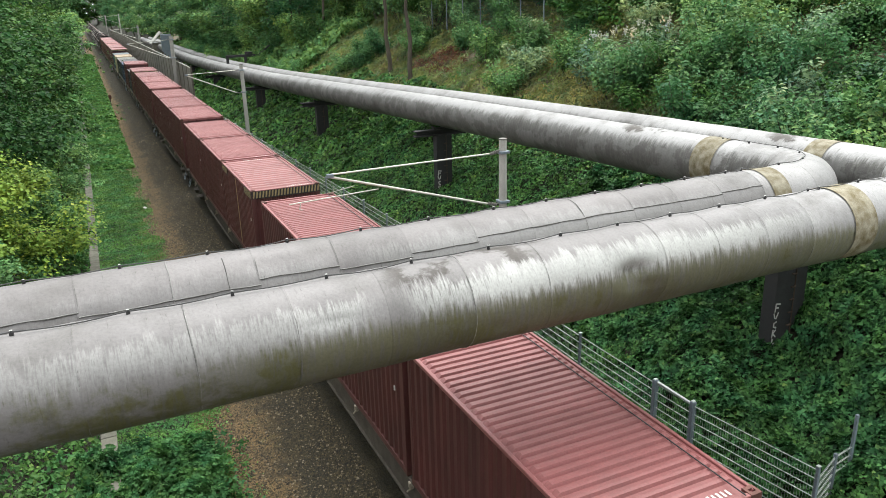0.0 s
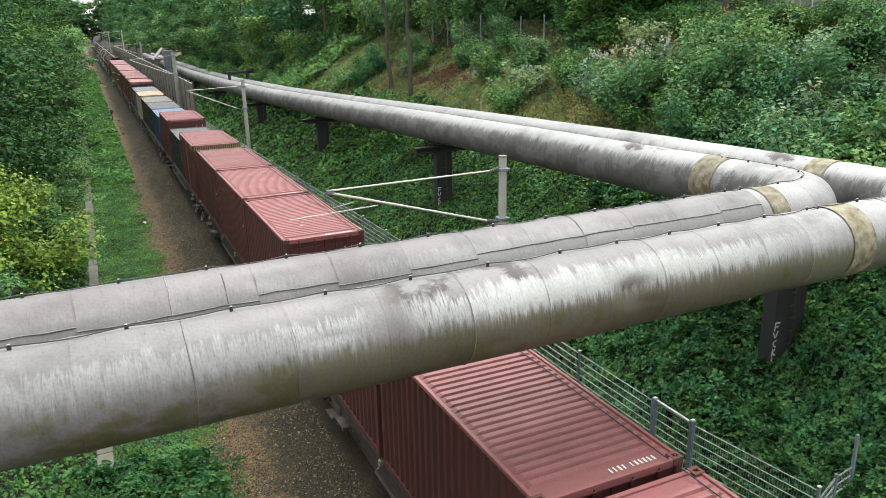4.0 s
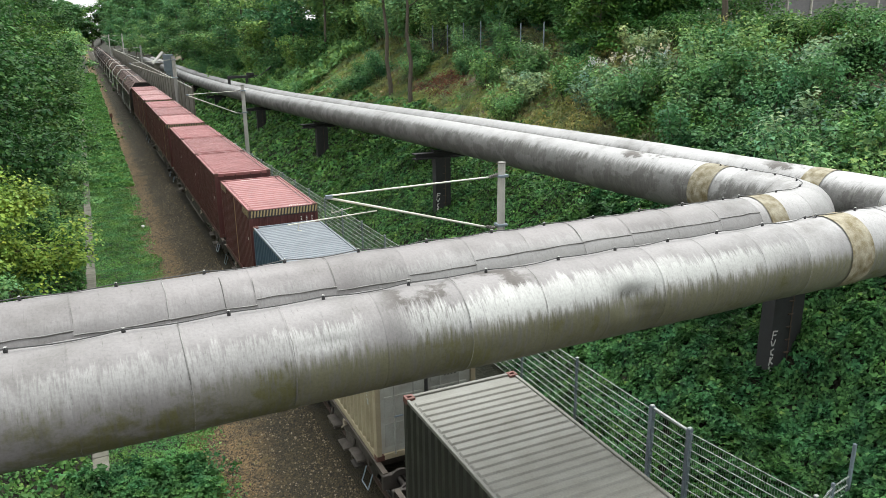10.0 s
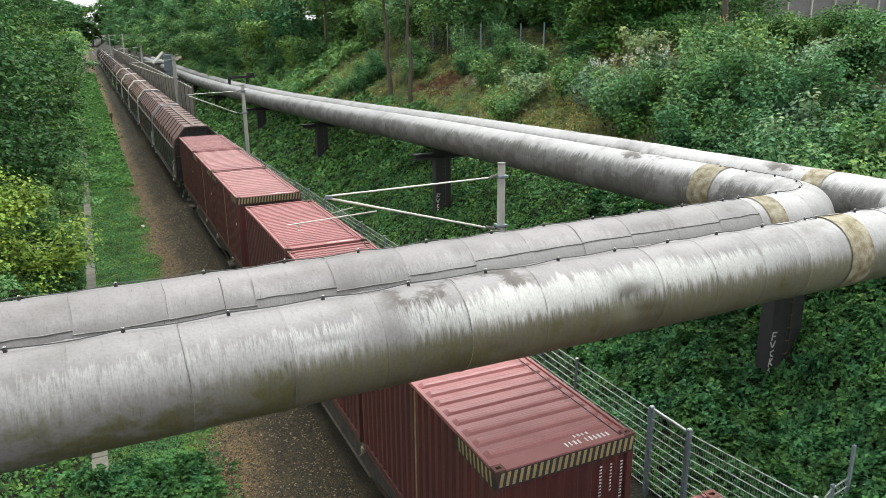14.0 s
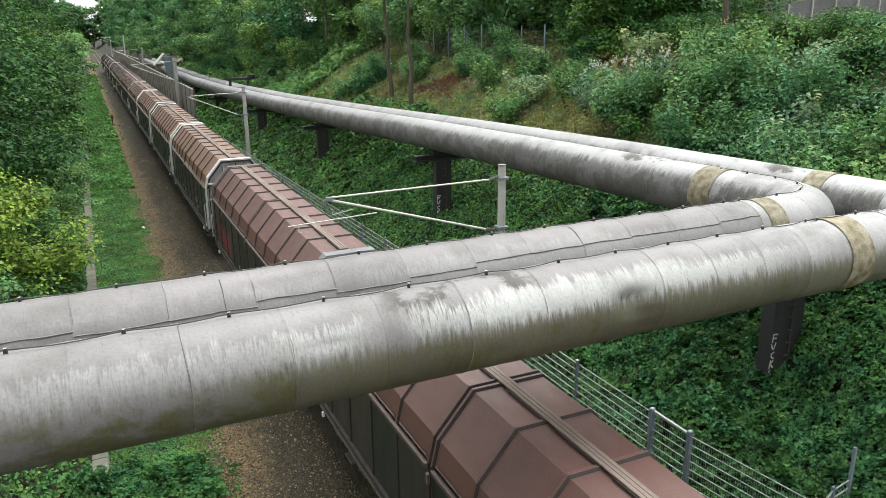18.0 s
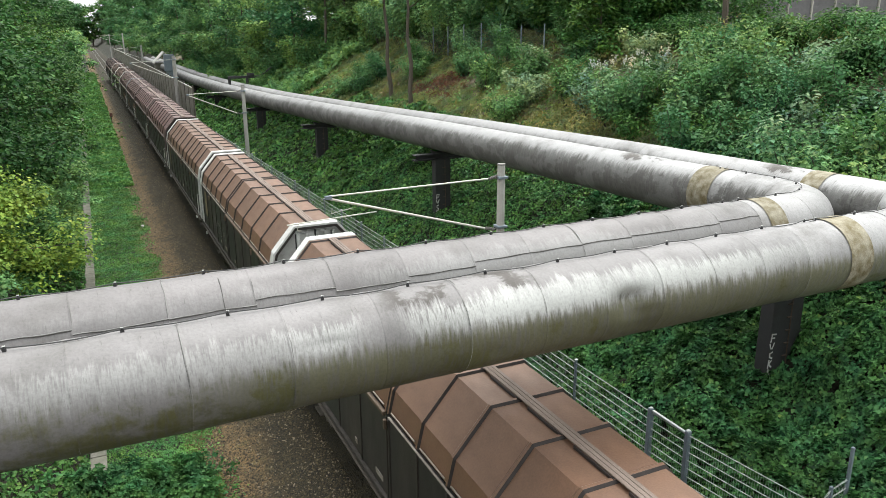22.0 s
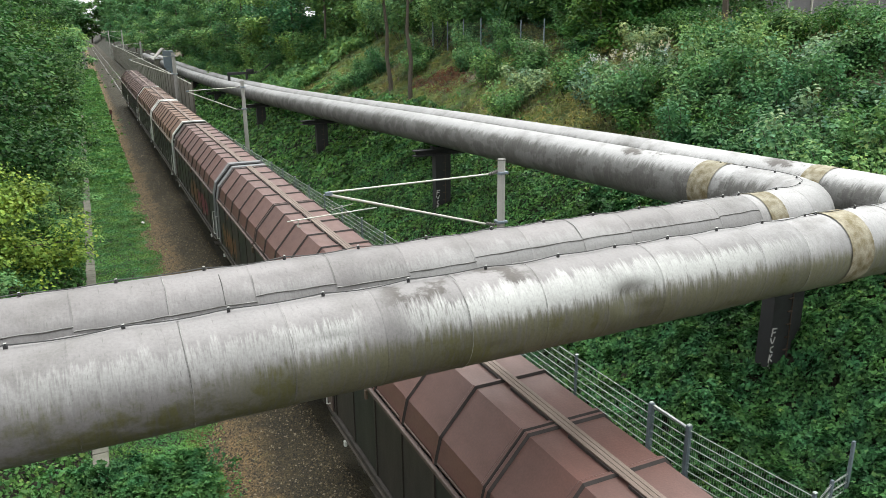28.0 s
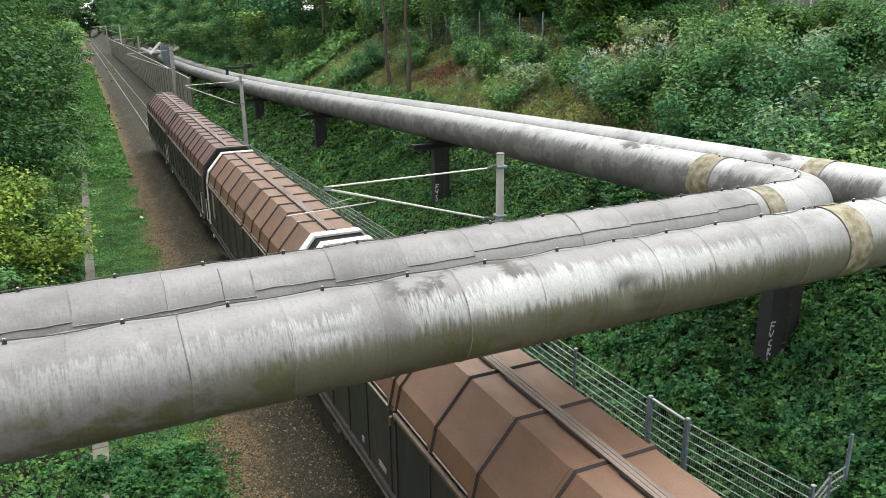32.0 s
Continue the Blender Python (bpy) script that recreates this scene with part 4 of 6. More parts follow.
def corrugated_wall(x, y0, y1, z0, z1, depth, pitch, along="y"):
    """A trapezoid-folded sheet, standing."""
    s = Shape()
    pts, d = [], y0
    cyc = ((0.0, 0), (0.3, 0), (0.46, 1), (0.84, 1))
    while d < y1:
        for f, k in cyc:
            if d + f * pitch < y1:
                pts.append((d + f * pitch, k * depth))
        d += pitch
    pts.append((y1, 0))
    lo = [((x + o), p, z0) if along == "y" else (p, x + o, z0) for p, o in pts]
    hi = [(a, b, z1) for a, b, _ in lo]
    return s.band([lo, hi])


def casting(c=0.09):
    """Corner block with an oval hole in its top."""
    s, h, t = Shape(), 0.045, 0.12
    o = [(-c, -c), (c, -c), (c, c), (-c, c)]
    i = [(-h, -h * 0.7), (h, -h * 0.7), (h, h * 0.7), (-h, h * 0.7)]
    for k in range(4):
        j = (k + 1) % 4
        s.face((*o[k], 0), (*o[j], 0), (*i[j], 0), (*i[k], 0))
        s.face((*o[k], -t), (*o[j], -t), (*o[j], 0), (*o[k], 0))
        s.face((*i[k], 0), (*i[j], 0), (*i[j], -0.09), (*i[k], -0.09))
    s.face(*[(*q, -0.09) for q in i])
    s.face(*[(*q, -t) for q in reversed(o)])
    return s


def marking(count, w, h, gap, seed, slots=()):
    """A row of unreadable characters as plain bars, lying flat."""
    s, rng, x = Shape(), random.Random(seed), 0.0
    for k in range(count):
        if k in slots:
            x += w * 1.1
            continue
        s.face((x, 0, 0), (x + w * rng.uniform(0.5, 0.8), 0, 0), (x + w * rng.uniform(0.5, 0.8), h, 0), (x, h * rng.uniform(0.9, 1), 0))
        x += w + gap
    return s


def tag_stuff(name, shape, material, parent, label, at):
    return tagged(part(name, shape, material, parent, label, at=at), kind="stuff")


def build_container(label, roof_mat, side_mat, height, pitch, striped, doors, half=HALF, stain=False, cable=False):
    """A 20-foot container from its front lower centre, running to +y."""
    c = thing("container", label, "container", "containers on the train")
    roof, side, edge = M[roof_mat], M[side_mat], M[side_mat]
    L, H, W = LENGTH, height, half
    tall = roof_mat == "red"
    rim, ease = (0.09, 0.07) if tall else (0.07, 0.04)
    cols = [-W + 0.05, -W + rim, -W + rim + ease, W - rim - ease, W - rim, W - 0.05]
    k = int((L - 0.6) / pitch)
    y0 = 0.36 + ((L - 0.6) - k * pitch) / 2
    lines = [(0.06, 0.0), (y0 - 0.05, 0.0)]
    for i in range(k):
        y = y0 + pitch * i
        for f, r in (((0.0, 0.0), (0.1, 0.7), (0.22, 1.0), (0.4, 1.0), (0.52, 0.7), (0.62, 0.0)) if pitch > 0.35 else ((0.0, 0.0), (0.12, 0.9), (0.4, 1.0), (0.66, 0.9), (0.78, 0.0))):
            lines.append((y + f * pitch, r))
    lines.append((L - 0.06, 0.0))
    plate = Shape().band([[(x, y, H - 0.04 + (0.055 if pitch > 0.35 else 0.05 if tall else 0.034) * r * (1 if 2 <= m <= 3 else 0)) for m, x in enumerate(cols)] for y, r in lines])
    part("roof", plate, roof, c, "pressed ribbed roof sheet")
    for sx in (-1, 1):
        part("top_rail", Shape().box(min(sx * W, sx * (W - 0.06)), max(sx * W, sx * (W - 0.06)), 0.1, L - 0.1, H - 0.08, H - 0.004, 0.008), roof, c)
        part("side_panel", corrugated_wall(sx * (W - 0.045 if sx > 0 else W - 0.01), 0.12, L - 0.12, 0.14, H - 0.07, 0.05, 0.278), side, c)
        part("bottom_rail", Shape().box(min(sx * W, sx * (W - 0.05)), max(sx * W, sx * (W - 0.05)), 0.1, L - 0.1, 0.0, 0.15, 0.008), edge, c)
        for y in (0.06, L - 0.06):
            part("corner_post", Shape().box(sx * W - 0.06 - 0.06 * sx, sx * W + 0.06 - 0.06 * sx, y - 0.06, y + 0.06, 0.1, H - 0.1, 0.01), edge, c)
    block = casting().mesh("corner_casting", M["rust_red"])
    for sx in (-1, 1):
        for y in (0.09, L - 0.09):
            part("corner_casting", block, None, c, at=(sx * (W - 0.085), y, H + 0.006))
            part("corner_casting", block, None, c, at=(sx * (W - 0.085), y, 0.12))
    for y in (0.05, L - 0.05):
        part("header", Shape().box(-W + 0.17, W - 0.17, y - 0.04, y + 0.04, H - 0.14, H - 0.002, 0.008), roof, c)
        part("threshold", Shape().box(-W + 0.17, W - 0.17, y - 0.04, y + 0.04, 0.0, 0.14, 0.008), edge, c)
    part("rear_wall", corrugated_wall(L - 0.07, -W + 0.1, W - 0.1, 0.12, H - 0.12, 0.035, 0.26, "x"), edge, c)
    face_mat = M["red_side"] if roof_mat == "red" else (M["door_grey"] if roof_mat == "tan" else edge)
    if doors:
        for x0, x1 in ((-W + 0.12, -0.01), (0.01, W - 0.12)):
            leaf = part("door", Shape().box(x0, x1, 0.05, 0.1, 0.14, H - 0.14, 0.006), face_mat, c)
            for z0, z1 in ((0.3, 0.85), (1.0, 1.5), (1.65, H - 0.3)):
                part("door_panel", Shape().box(x0 + 0.1, x1 - 0.1, 0.035, 0.052, z0, z1, 0.004), face_mat, leaf)
            for f in (0.3, 0.72):
                x = x0 + (x1 - x0) * f
                bar = part("lock_rod", Shape().rod((x, 0.01, 0.1), (x, 0.01, H - 0.06), 0.019, 8), face_mat, c)
                part("handle", Shape().box(x - 0.02, x + 0.2, -0.02, 0.0, 1.0, 1.04, 0.005), M["galv"], bar)
                part("cam", Shape().box(x - 0.04, x + 0.04, -0.015, 0.03, H - 0.22, H - 0.1, 0.006), M["galv"] if roof_mat == "blue" else face_mat, bar)
    else:
        part("front_wall", corrugated_wall(0.04, -W + 0.1, W - 0.1, 0.12, H - 0.12, 0.035, 0.26, "x"), face_mat, c)
    if striped:
        st = Shape()
        for i in range(22):
            x = -W + 0.05 + i * 0.112
            st.face((x, -0.006, H - 0.27), (x + 0.055, -0.006, H - 0.27), (x + 0.095, -0.006, H - 0.04), (x + 0.04, -0.006, H - 0.04))
        part("hazard_stripes", st, M["yellow"], c, "faded yellow slanting hazard stripes")
        part("stripe_ground", Shape().box(-W + 0.01, W - 0.01, -0.004, 0.012, H - 0.3, H - 0.03), M["black"], c)
        st = Shape()
        for i in range(18):
            y = 0.1 + i * 0.13 if i < 9 else L - 1.27 + (i - 9) * 0.13
            st.face((-W - 0.008, y, H - 0.30), (-W - 0.008, y + 0.06, H - 0.30), (-W - 0.008, y + 0.1, H - 0.06), (-W - 0.008, y + 0.04, H - 0.06))
        part("hazard_stripes", st, M["yellow"], c, "faded yellow slanting hazard stripes")
        part("stripe_ground", Shape().box(-W - 0.005, -W + 0.002, 0.02, 1.32, H - 0.32, H - 0.05).box(-W - 0.005, -W + 0.002, L - 1.32, L - 0.02, H - 0.32, H - 0.05), M["black"], c)
        part("side_stripe", Shape().box(-W - 0.004, -W + 0.012, 3.02, 3.06, 0.2, H - 0.1), M["yellow"], c, "thin pale upright stripe")
    rows = 2 if striped else 1
    if pitch > 0.35:
        tag_stuff("roof_number", marking(11, 0.06, 0.14, 0.018, 14, (4,)), M["white"], c, "white stencilled marks", at=pose(-0.4, L - 0.32, H - 0.03))
    for r in range(rows):
        tag_stuff("roof_number", marking(11 if r == 0 else 4, 0.055, 0.115, 0.024, 4 + r, (4,)), M["white" if roof_mat in ("red", "blue") else "spray_pale"], c, "white stencilled marks", at=pose(0.1 + 0.25 * r, 0.17 + 0.18 * r, H - 0.03))
    if roof_mat == "tan":
        for k, (n, z) in enumerate(((10, 0.5), (4, 0.66), (7, 1.02))):
            tag_stuff("end_number", marking(n, 0.06, 0.1, 0.022, 29 + k, (4,)), M["black"], c, "dark stencilled marks on the pale door", at=pose(0.22 + 0.2 * (k == 1), -0.012, H - z, 90, 0, 0))
        part("door_gap", Shape().box(-0.035, 0.035, 0.02, 0.06, 0.14, H - 0.14), M["black"], c, "dark gap between the doors")
    for k, (n, h) in enumerate(((9, 0.06), (6, 0.05), (7, 0.06)) if roof_mat != "tan" else ()):
        tag_stuff("end_number", marking(n + 3, 0.042, h * 0.8, 0.016, 9 + k), M["white"], c, "white stencilled marks", at=pose(W - 0.25 - 0.2 * k, 0.0 if doors else -0.005, H - 0.42, 90, 90, 0))
    if roof_mat != "red":
        tag_stuff("side_number", marking(8, 0.05, 0.07, 0.03, 17), M["white"], c, "white stencilled marks", at=pose(-W - 0.012, 0.45, H - 0.5, 90, 90, 90))
    part("data_plate", Shape().box(-W - 0.016, -W, 0.44, 0.49, H - 1.2, H - 1.1), M["end_grey"], c, "small pale data plate")
    if cable:
        part("roof_cable", Shape().rod((W - 0.27, 0.02, H + 0.03), (W - 0.27, L - 0.02, H + 0.03), 0.011, 5), M["black"], c, "thin dark line along the roof edge")
    if stain:
        part("roof_patch", Shape().box(0.1, 0.62, L - 0.85, L - 0.3, H + 0.006, H + 0.009), M["yellow"], c, "yellowed bare patch on the roof")
    return c


DECK = 1.24
TALL, LOW = 2.94, 2.4
KINDS = {
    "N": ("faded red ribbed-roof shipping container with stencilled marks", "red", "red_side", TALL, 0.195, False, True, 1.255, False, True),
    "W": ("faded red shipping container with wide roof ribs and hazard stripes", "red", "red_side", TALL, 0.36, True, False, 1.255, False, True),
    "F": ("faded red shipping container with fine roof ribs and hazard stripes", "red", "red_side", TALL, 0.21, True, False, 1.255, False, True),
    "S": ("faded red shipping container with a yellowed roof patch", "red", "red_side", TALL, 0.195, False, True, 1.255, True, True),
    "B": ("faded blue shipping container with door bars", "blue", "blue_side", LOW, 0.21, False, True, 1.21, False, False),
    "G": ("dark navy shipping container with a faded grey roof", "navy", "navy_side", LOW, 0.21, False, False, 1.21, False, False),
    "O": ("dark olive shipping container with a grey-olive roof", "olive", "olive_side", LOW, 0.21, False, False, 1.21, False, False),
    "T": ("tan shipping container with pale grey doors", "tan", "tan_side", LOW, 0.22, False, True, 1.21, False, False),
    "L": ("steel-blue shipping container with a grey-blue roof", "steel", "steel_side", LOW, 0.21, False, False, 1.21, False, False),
}
LOADS = ["NNN", "NSN", "WNN", "NNN", "NNN", "FGN", "BGO", "TLW", "NNN", "WNN", "WWN"]
FIRST = 4.7 - 6 * 20.48  # where the first wagon's load begins, at nine seconds


def wheelset(z=0.46):
    s = Shape()
    for sx in (-0.75, 0.75):
        s.rod((sx - 0.065, 0, z), (sx + 0.065, 0, z), 0.46, 20)
        s.rod((sx - 0.09, 0, z), (sx - 0.06, 0, z), 0.49, 20)
    return s.rod((-0.9, 0, z), (0.9, 0, z), 0.08, 8)


def add_bogie(owner, y):
    frame = Shape()
    for sx in (-1.0, 1.0):
        frame.prism([(sx - 0.06, 0.5), (sx + 0.06, 0.5), (sx + 0.06, 0.82), (sx - 0.06, 0.82)], -1.35, 1.35)
        for yy in (-0.9, 0.9):
            frame.box(sx - 0.12, sx + 0.12, yy - 0.18, yy + 0.18, 0.34, 0.62, 0.02)
        frame.box(sx - 0.1, sx + 0.1, -0.3, 0.3, 0.3, 0.62, 0.02)
    frame.box(-1.0, 1.0, -0.2, 0.2, 0.55, 0.85)
    for sx in (-1.0, 1.0):
        for yy in (-0.9, 0.9):
            # axle-box cover, spring nest and brake hanger stand out in the light
            frame.rod((sx * 1.1, yy, 0.47), (sx * 1.22, yy, 0.47), 0.12, 10)
            frame.box(min(sx * 1.08, sx * 1.3), max(sx * 1.08, sx * 1.3), yy - 0.32, yy + 0.32, 0.56, 0.62, 0.015)
            frame.rod((sx * 1.2, yy + 0.42, 0.3), (sx * 1.05, yy + 0.55, 0.8), 0.035, 6)
        frame.box(min(sx * 1.1, sx * 1.32), max(sx * 1.1, sx * 1.32), -0.26, 0.26, 0.36, 0.42, 0.015)
    b = part("bogie", frame, M["dusty"], owner, at=(0, y, 0))
    for yy in (-0.9, 0.9):
        part("wheelset", WHEELS, None, b, at=(0, yy, 0))


WHEELS = wheelset().mesh("wheelset", M["under"])


def add_buffers(owner, y, out):
    for sx in (-0.875, 0.875):
        part("buffer", Shape().rod((sx, y, 1.05), (sx, y + out * 0.5, 1.05), 0.1, 12).rod((sx, y + out * 0.5, 1.05), (sx, y + out * 0.56, 1.05), 0.24, 16), M["under"], owner)
    part("coupling", Shape().box(-0.06, 0.06, min(y, y + out * 0.6), max(y, y + out * 0.6), 0.92, 1.04, 0.01), M["under"], owner)


def build_flat_wagon(sill):
    w = thing("container_wagon", "grimy brown flat wagon with fish-bellied sills carrying containers", "wagon", "flat wagons of the train")
    E = 18.95
    for sx in (-1, 1):
        x0, x1 = sorted((sx * 1.2, sx * 1.13))
        belly = [(-0.45, 1.2), (-0.45, 0.98), (4.2, 0.96), (5.8, 0.66), (E - 5.8, 0.66), (E - 4.2, 0.96), (E + 0.45, 0.98), (E + 0.45, 1.2)]
        s = Shape()
        s.band([[(x0, y, z) for y, z in belly], [(x1, y, z) for y, z in belly]], True)
        s.face(*[(x0, y, z) for y, z in belly])
        s.face(*[(x1, y, z) for y, z in belly])
        part("side_sill", s, M[sill], w)
        part("sill_flange", Shape().box(min(sx * 1.25, sx * 1.1), max(sx * 1.25, sx * 1.1), 5.8, E - 5.8, 0.62, 0.66).box(min(sx * 1.25, sx * 1.13), max(sx * 1.25, sx * 1.13), -0.45, E + 0.45, 1.2, 1.225), M["sill_light"], w)
        for y in (2.2, 6.2, 9.6, 12.7, 16.6):
            part("lashing_hook", Shape().box(min(sx * 1.2, sx * 1.29), max(sx * 1.2, sx * 1.29), y - 0.06, y + 0.06, 1.05, 1.2, 0.015).rod((sx * 1.27, y - 0.07, 1.1), (sx * 1.33, y + 0.02, 0.98), 0.018, 6), M["lash"], w, "worn pale lashing block")
        for y in (0.1, E - 0.5):
            part("handrail", Shape().rod((sx * 1.3, y, 0.9), (sx * 1.42, y, 0.55), 0.016, 6).rod((sx * 1.42, y, 0.55), (sx * 1.42, y + 0.4, 0.55), 0.016, 6).rod((sx * 1.42, y + 0.4, 0.55), (sx * 1.3, y + 0.4, 0.9), 0.016, 6), M["galv"], w, "grey shunter's grip")
        part("step", Shape().box(min(sx * 1.35, sx * 1.1), max(sx * 1.35, sx * 1.1), 1.2, 1.55, 0.42, 0.46, 0.006), M["under"], w)
    part("centre_beam", Shape().box(-0.35, 0.35, -0.5, E + 0.5, 0.7, 1.15), M["under"], w)
    part("headstock", Shape().box(-1.28, 1.28, -0.52, -0.4, 0.85, 1.2, 0.01), M["under"], w)
    part("headstock", Shape().box(-1.28, 1.28, E + 0.4, E + 0.52, 0.85, 1.2, 0.01), M["under"], w)
    for y in (0.3, 3.1, 6.2, 9.5, 12.6, 15.8, E - 0.3):
        part("cross_member", Shape().box(-1.2, 1.2, y - 0.09, y + 0.09, 0.98, DECK - 0.004), M["under"], w)
    for y in (2.4, E - 2.4):
        add_bogie(w, y)
    add_buffers(w, -0.5, -1)
    add_buffers(w, E + 0.5, 1)
    return w


PAIR, BODY, GANGWAY = 32.72, 15.45, 0.58
COVERED = 107.4  # where the covered wagons begin, at nine seconds
SECTION = [(-1.43, 3.3), (-1.32, 3.77), (-0.67, 4.53), (0.67, 4.53), (1.32, 3.77), (1.43, 3.3)]


def offset_section(d):
    return [(x + d * (0.9 if x > 0 else -0.9) * (1 if abs(x) > 0.8 else 0.45), z + d * (1 if abs(x) < 1 else (0.5 if z > 3.5 else 0))) for x, z in SECTION]


def hoop(d0, d1, y0, y1):
    """A hoop that follows the roof and walls, thick from d0 to d1."""
    a = [(-1.46 - d0, 1.3)] + offset_section(d0) + [(1.46 + d0, 1.3)]
    b = [(-1.46 - d1, 1.3)] + offset_section(d1) + [(1.46 + d1, 1.3)]
    s = Shape()
    s.band([[(x, y0, z) for x, z in a], [(x, y0, z) for x, z in b], [(x, y1, z) for x, z in b], [(x, y1, z) for x, z in a], [(x, y0, z) for x, z in a]])
    return s


def end_wall_parts(w, y, out, paint):
    """Ribbed end wall with a pair of narrow doors, facing out along y."""
    def at(d):
        return y - out * d

    def slab(x0, x1, d0, d1, z0, z1, c=0.0):
        return Shape().box(x0, x1, min(at(d0), at(d1)), max(at(d0), at(d1)), z0, z1, c)

    inner = [(-1.42, 1.3)] + [(x * 0.975, z - 0.04) for x, z in SECTION] + [(1.42, 1.3)]
    part("end_wall", Shape().prism(inner, min(at(0.2), at(0.26)), max(at(0.2), at(0.26))), M[paint], w, "recessed end wall")
    lip = Shape().band([[(x, yy, z) for x, z in row] for yy, row in ((at(0.03), offset_section(-0.01)), (at(0.03), offset_section(-0.09)), (at(0.2), offset_section(-0.09)))])
    part("end_lip", lip, M["under"], w, "dark rim inside the end arch")
    for x, top in ((-0.57, 4.33), (0.57, 4.33)):
        part("end_post", slab(x - 0.045, x + 0.045, 0.06, 0.2, 1.3, top, 0.012), M[paint], w)
        # black strip either side of the post paints its shadow on the wall
        part("post_gap", slab(x - 0.068, x + 0.068, 0.15, 0.2, 1.3, top - 0.04), M["black"], w, "dark strip painting the bar's shadow")
    part("door_gap", slab(-0.022, 0.022, 0.17, 0.2, 1.3, 4.38), M["black"], w, "dark gap between the end doors")
    for x in (-0.062, 0.062):
        rod = Shape().rod((x, at(0.13), 1.3), (x, at(0.13), 4.36), 0.02, 8)
        for z in (1.7, 2.6, 3.3, 4.1):
            rod.box(x - 0.04, x + 0.04, min(at(0.12), at(0.2)), max(at(0.12), at(0.2)), z - 0.04, z + 0.04, 0.008)
        part("lock_rod", rod, M[paint], w)
    for x in (-0.3, 0.3):
        part("hook", slab(x - 0.03, x + 0.03, 0.08, 0.2, 4.2, 4.38, 0.01).box(x - 0.16, x + 0.02, min(at(0.08), at(0.12)), max(at(0.08), at(0.12)), 4.33, 4.37), M[paint], w)
    for z in (1.95, 2.73, 3.5):
        part("end_rail", slab(-1.36, 1.36, -0.02, 0.06, z - 0.045, z + 0.045, 0.012), M[paint], w)
        # black strip below the rail paints the rail's shadow
        part("rail_gap", slab(-1.34, 1.34, 0.15, 0.2, z - 0.085, z - 0.05), M["black"], w, "dark strip painting the bar's shadow")
    for x in (-1.34, 1.34):
        part("end_strut", Shape().rod((x, at(0.06), 1.3), (x * 0.985, at(0.06), 3.5), 0.024, 8), M["under"], w)
    part("end_plate", slab(-1.03, -0.75, 0.185, 0.2, 2.96, 3.15), M["rust_red"], w, "small rusty plate")


def build_covered(label, hood, arch_front, arch_rear, end_paint, lead, tags):
    """One covered wagon unit from its front end at y = 0; the lead unit of a pair has the gangway behind it."""
    w = thing("covered_wagon", label, "wagon", "covered wagons of the train")
    B, brown = BODY, hood == "hood_brown"
    # two sliding hoods meet near the middle; the longer one lies towards the coupling
    if brown:
        seams = [2.0, 3.52, 5.05, 6.57, 8.16, 8.46, 9.78, 11.05, 12.33, 13.6, 14.97] if lead else [1.76, 3.01, 4.28, 5.52, 6.9, 7.03, 8.62, 10.2, 11.8, 13.4, 14.97]
    else:
        seams = [0.49, 1.89, 3.28, 4.68, 6.07, 7.47, 7.62, 9.1, 10.55, 12.02, 13.5, 14.9] if lead else [1.92, 3.33, 4.74, 6.14, 7.52, 7.65, 9.2, 10.65, 12.1, 13.53, 14.9]
    meet = next(k for k in range(len(seams)) if 6.8 < seams[k] < 8.3 and seams[k + 1] - seams[k] < 0.5)
    rail_paint = "guide_tan" if brown else "arch_brown"
    edges = [0.36] + seams + [B - 0.36]
    for y0, y1 in zip(edges, edges[1:]):
        part("hood_panel", Shape().band([[(x, 0, z) for x, z in SECTION], [(x, y1 - y0 - 0.004, z) for x, z in SECTION]]), M[hood], w, at=(0, y0, 0))
    # a flat pressed rib stands behind each dark seam
    rib = Shape().band([[(x, y, z) for x, z in offset_section(d)] for y, d in ((0.0, 0.0), (0.008, 0.045), (0.07, 0.045), (0.13, 0.0))]).mesh("rib", M[hood])
    # dark strip over seam and rib's near face, painting the rib's shadow line
    joint = Shape().band([[(x, y, z) for x, z in offset_section(d)] for y, d in ((-0.026, 0.003), (-0.022, 0.007), (0.003, 0.046), (0.007, 0.048))]).mesh("joint", M["seam"])
    for y in seams:
        part("rib", rib, None, w, at=(0, y, 0))
        part("joint", joint, None, w, at=(0, y, 0), label="dark joint and painted shadow line beside the rib")
    part("end_arch", hoop(0.0, 0.06, 0.0, 0.36), M[arch_front], w, "end arch in its own paint")
    part("end_arch", hoop(0.0, 0.06, B - 0.36, B), M[arch_rear], w, "end arch in its own paint")
    for y in (0.365, B - 0.385):
        part("arch_joint", hoop(0.0, 0.028, y, y + 0.02), M["seam"], w, "dark joint behind the arch")
    hinge = Shape().box(-0.05, -0.02, -0.045, 0.045, 0.0, 0.016, 0.004).box(0.02, 0.05, -0.045, 0.045, 0.0, 0.016, 0.004).mesh("hinge", M["guide_pale" if brown else "arch_brown"])
    for y in (0.47, B - 0.43):
        for x, z, roll in ((-0.5, 4.556, 0), (-0.27, 4.556, 0), (0.22, 4.556, 0), (0.5, 4.556, 0), (-0.84, 4.345, -49), (-1.14, 3.99, -49), (0.84, 4.345, 49), (1.14, 3.99, 49)):
            part("hinge", hinge, None, w, "small pale hinge", at=pose(x, y, z, 0, roll, 0))
    board = Shape()
    for x0, x1 in ((-0.165, -0.095), (-0.09, -0.02), (-0.015, 0.055)):
        board.box(x0, x1, 0.42, B - 0.42, 4.585, 4.61, 0.006)
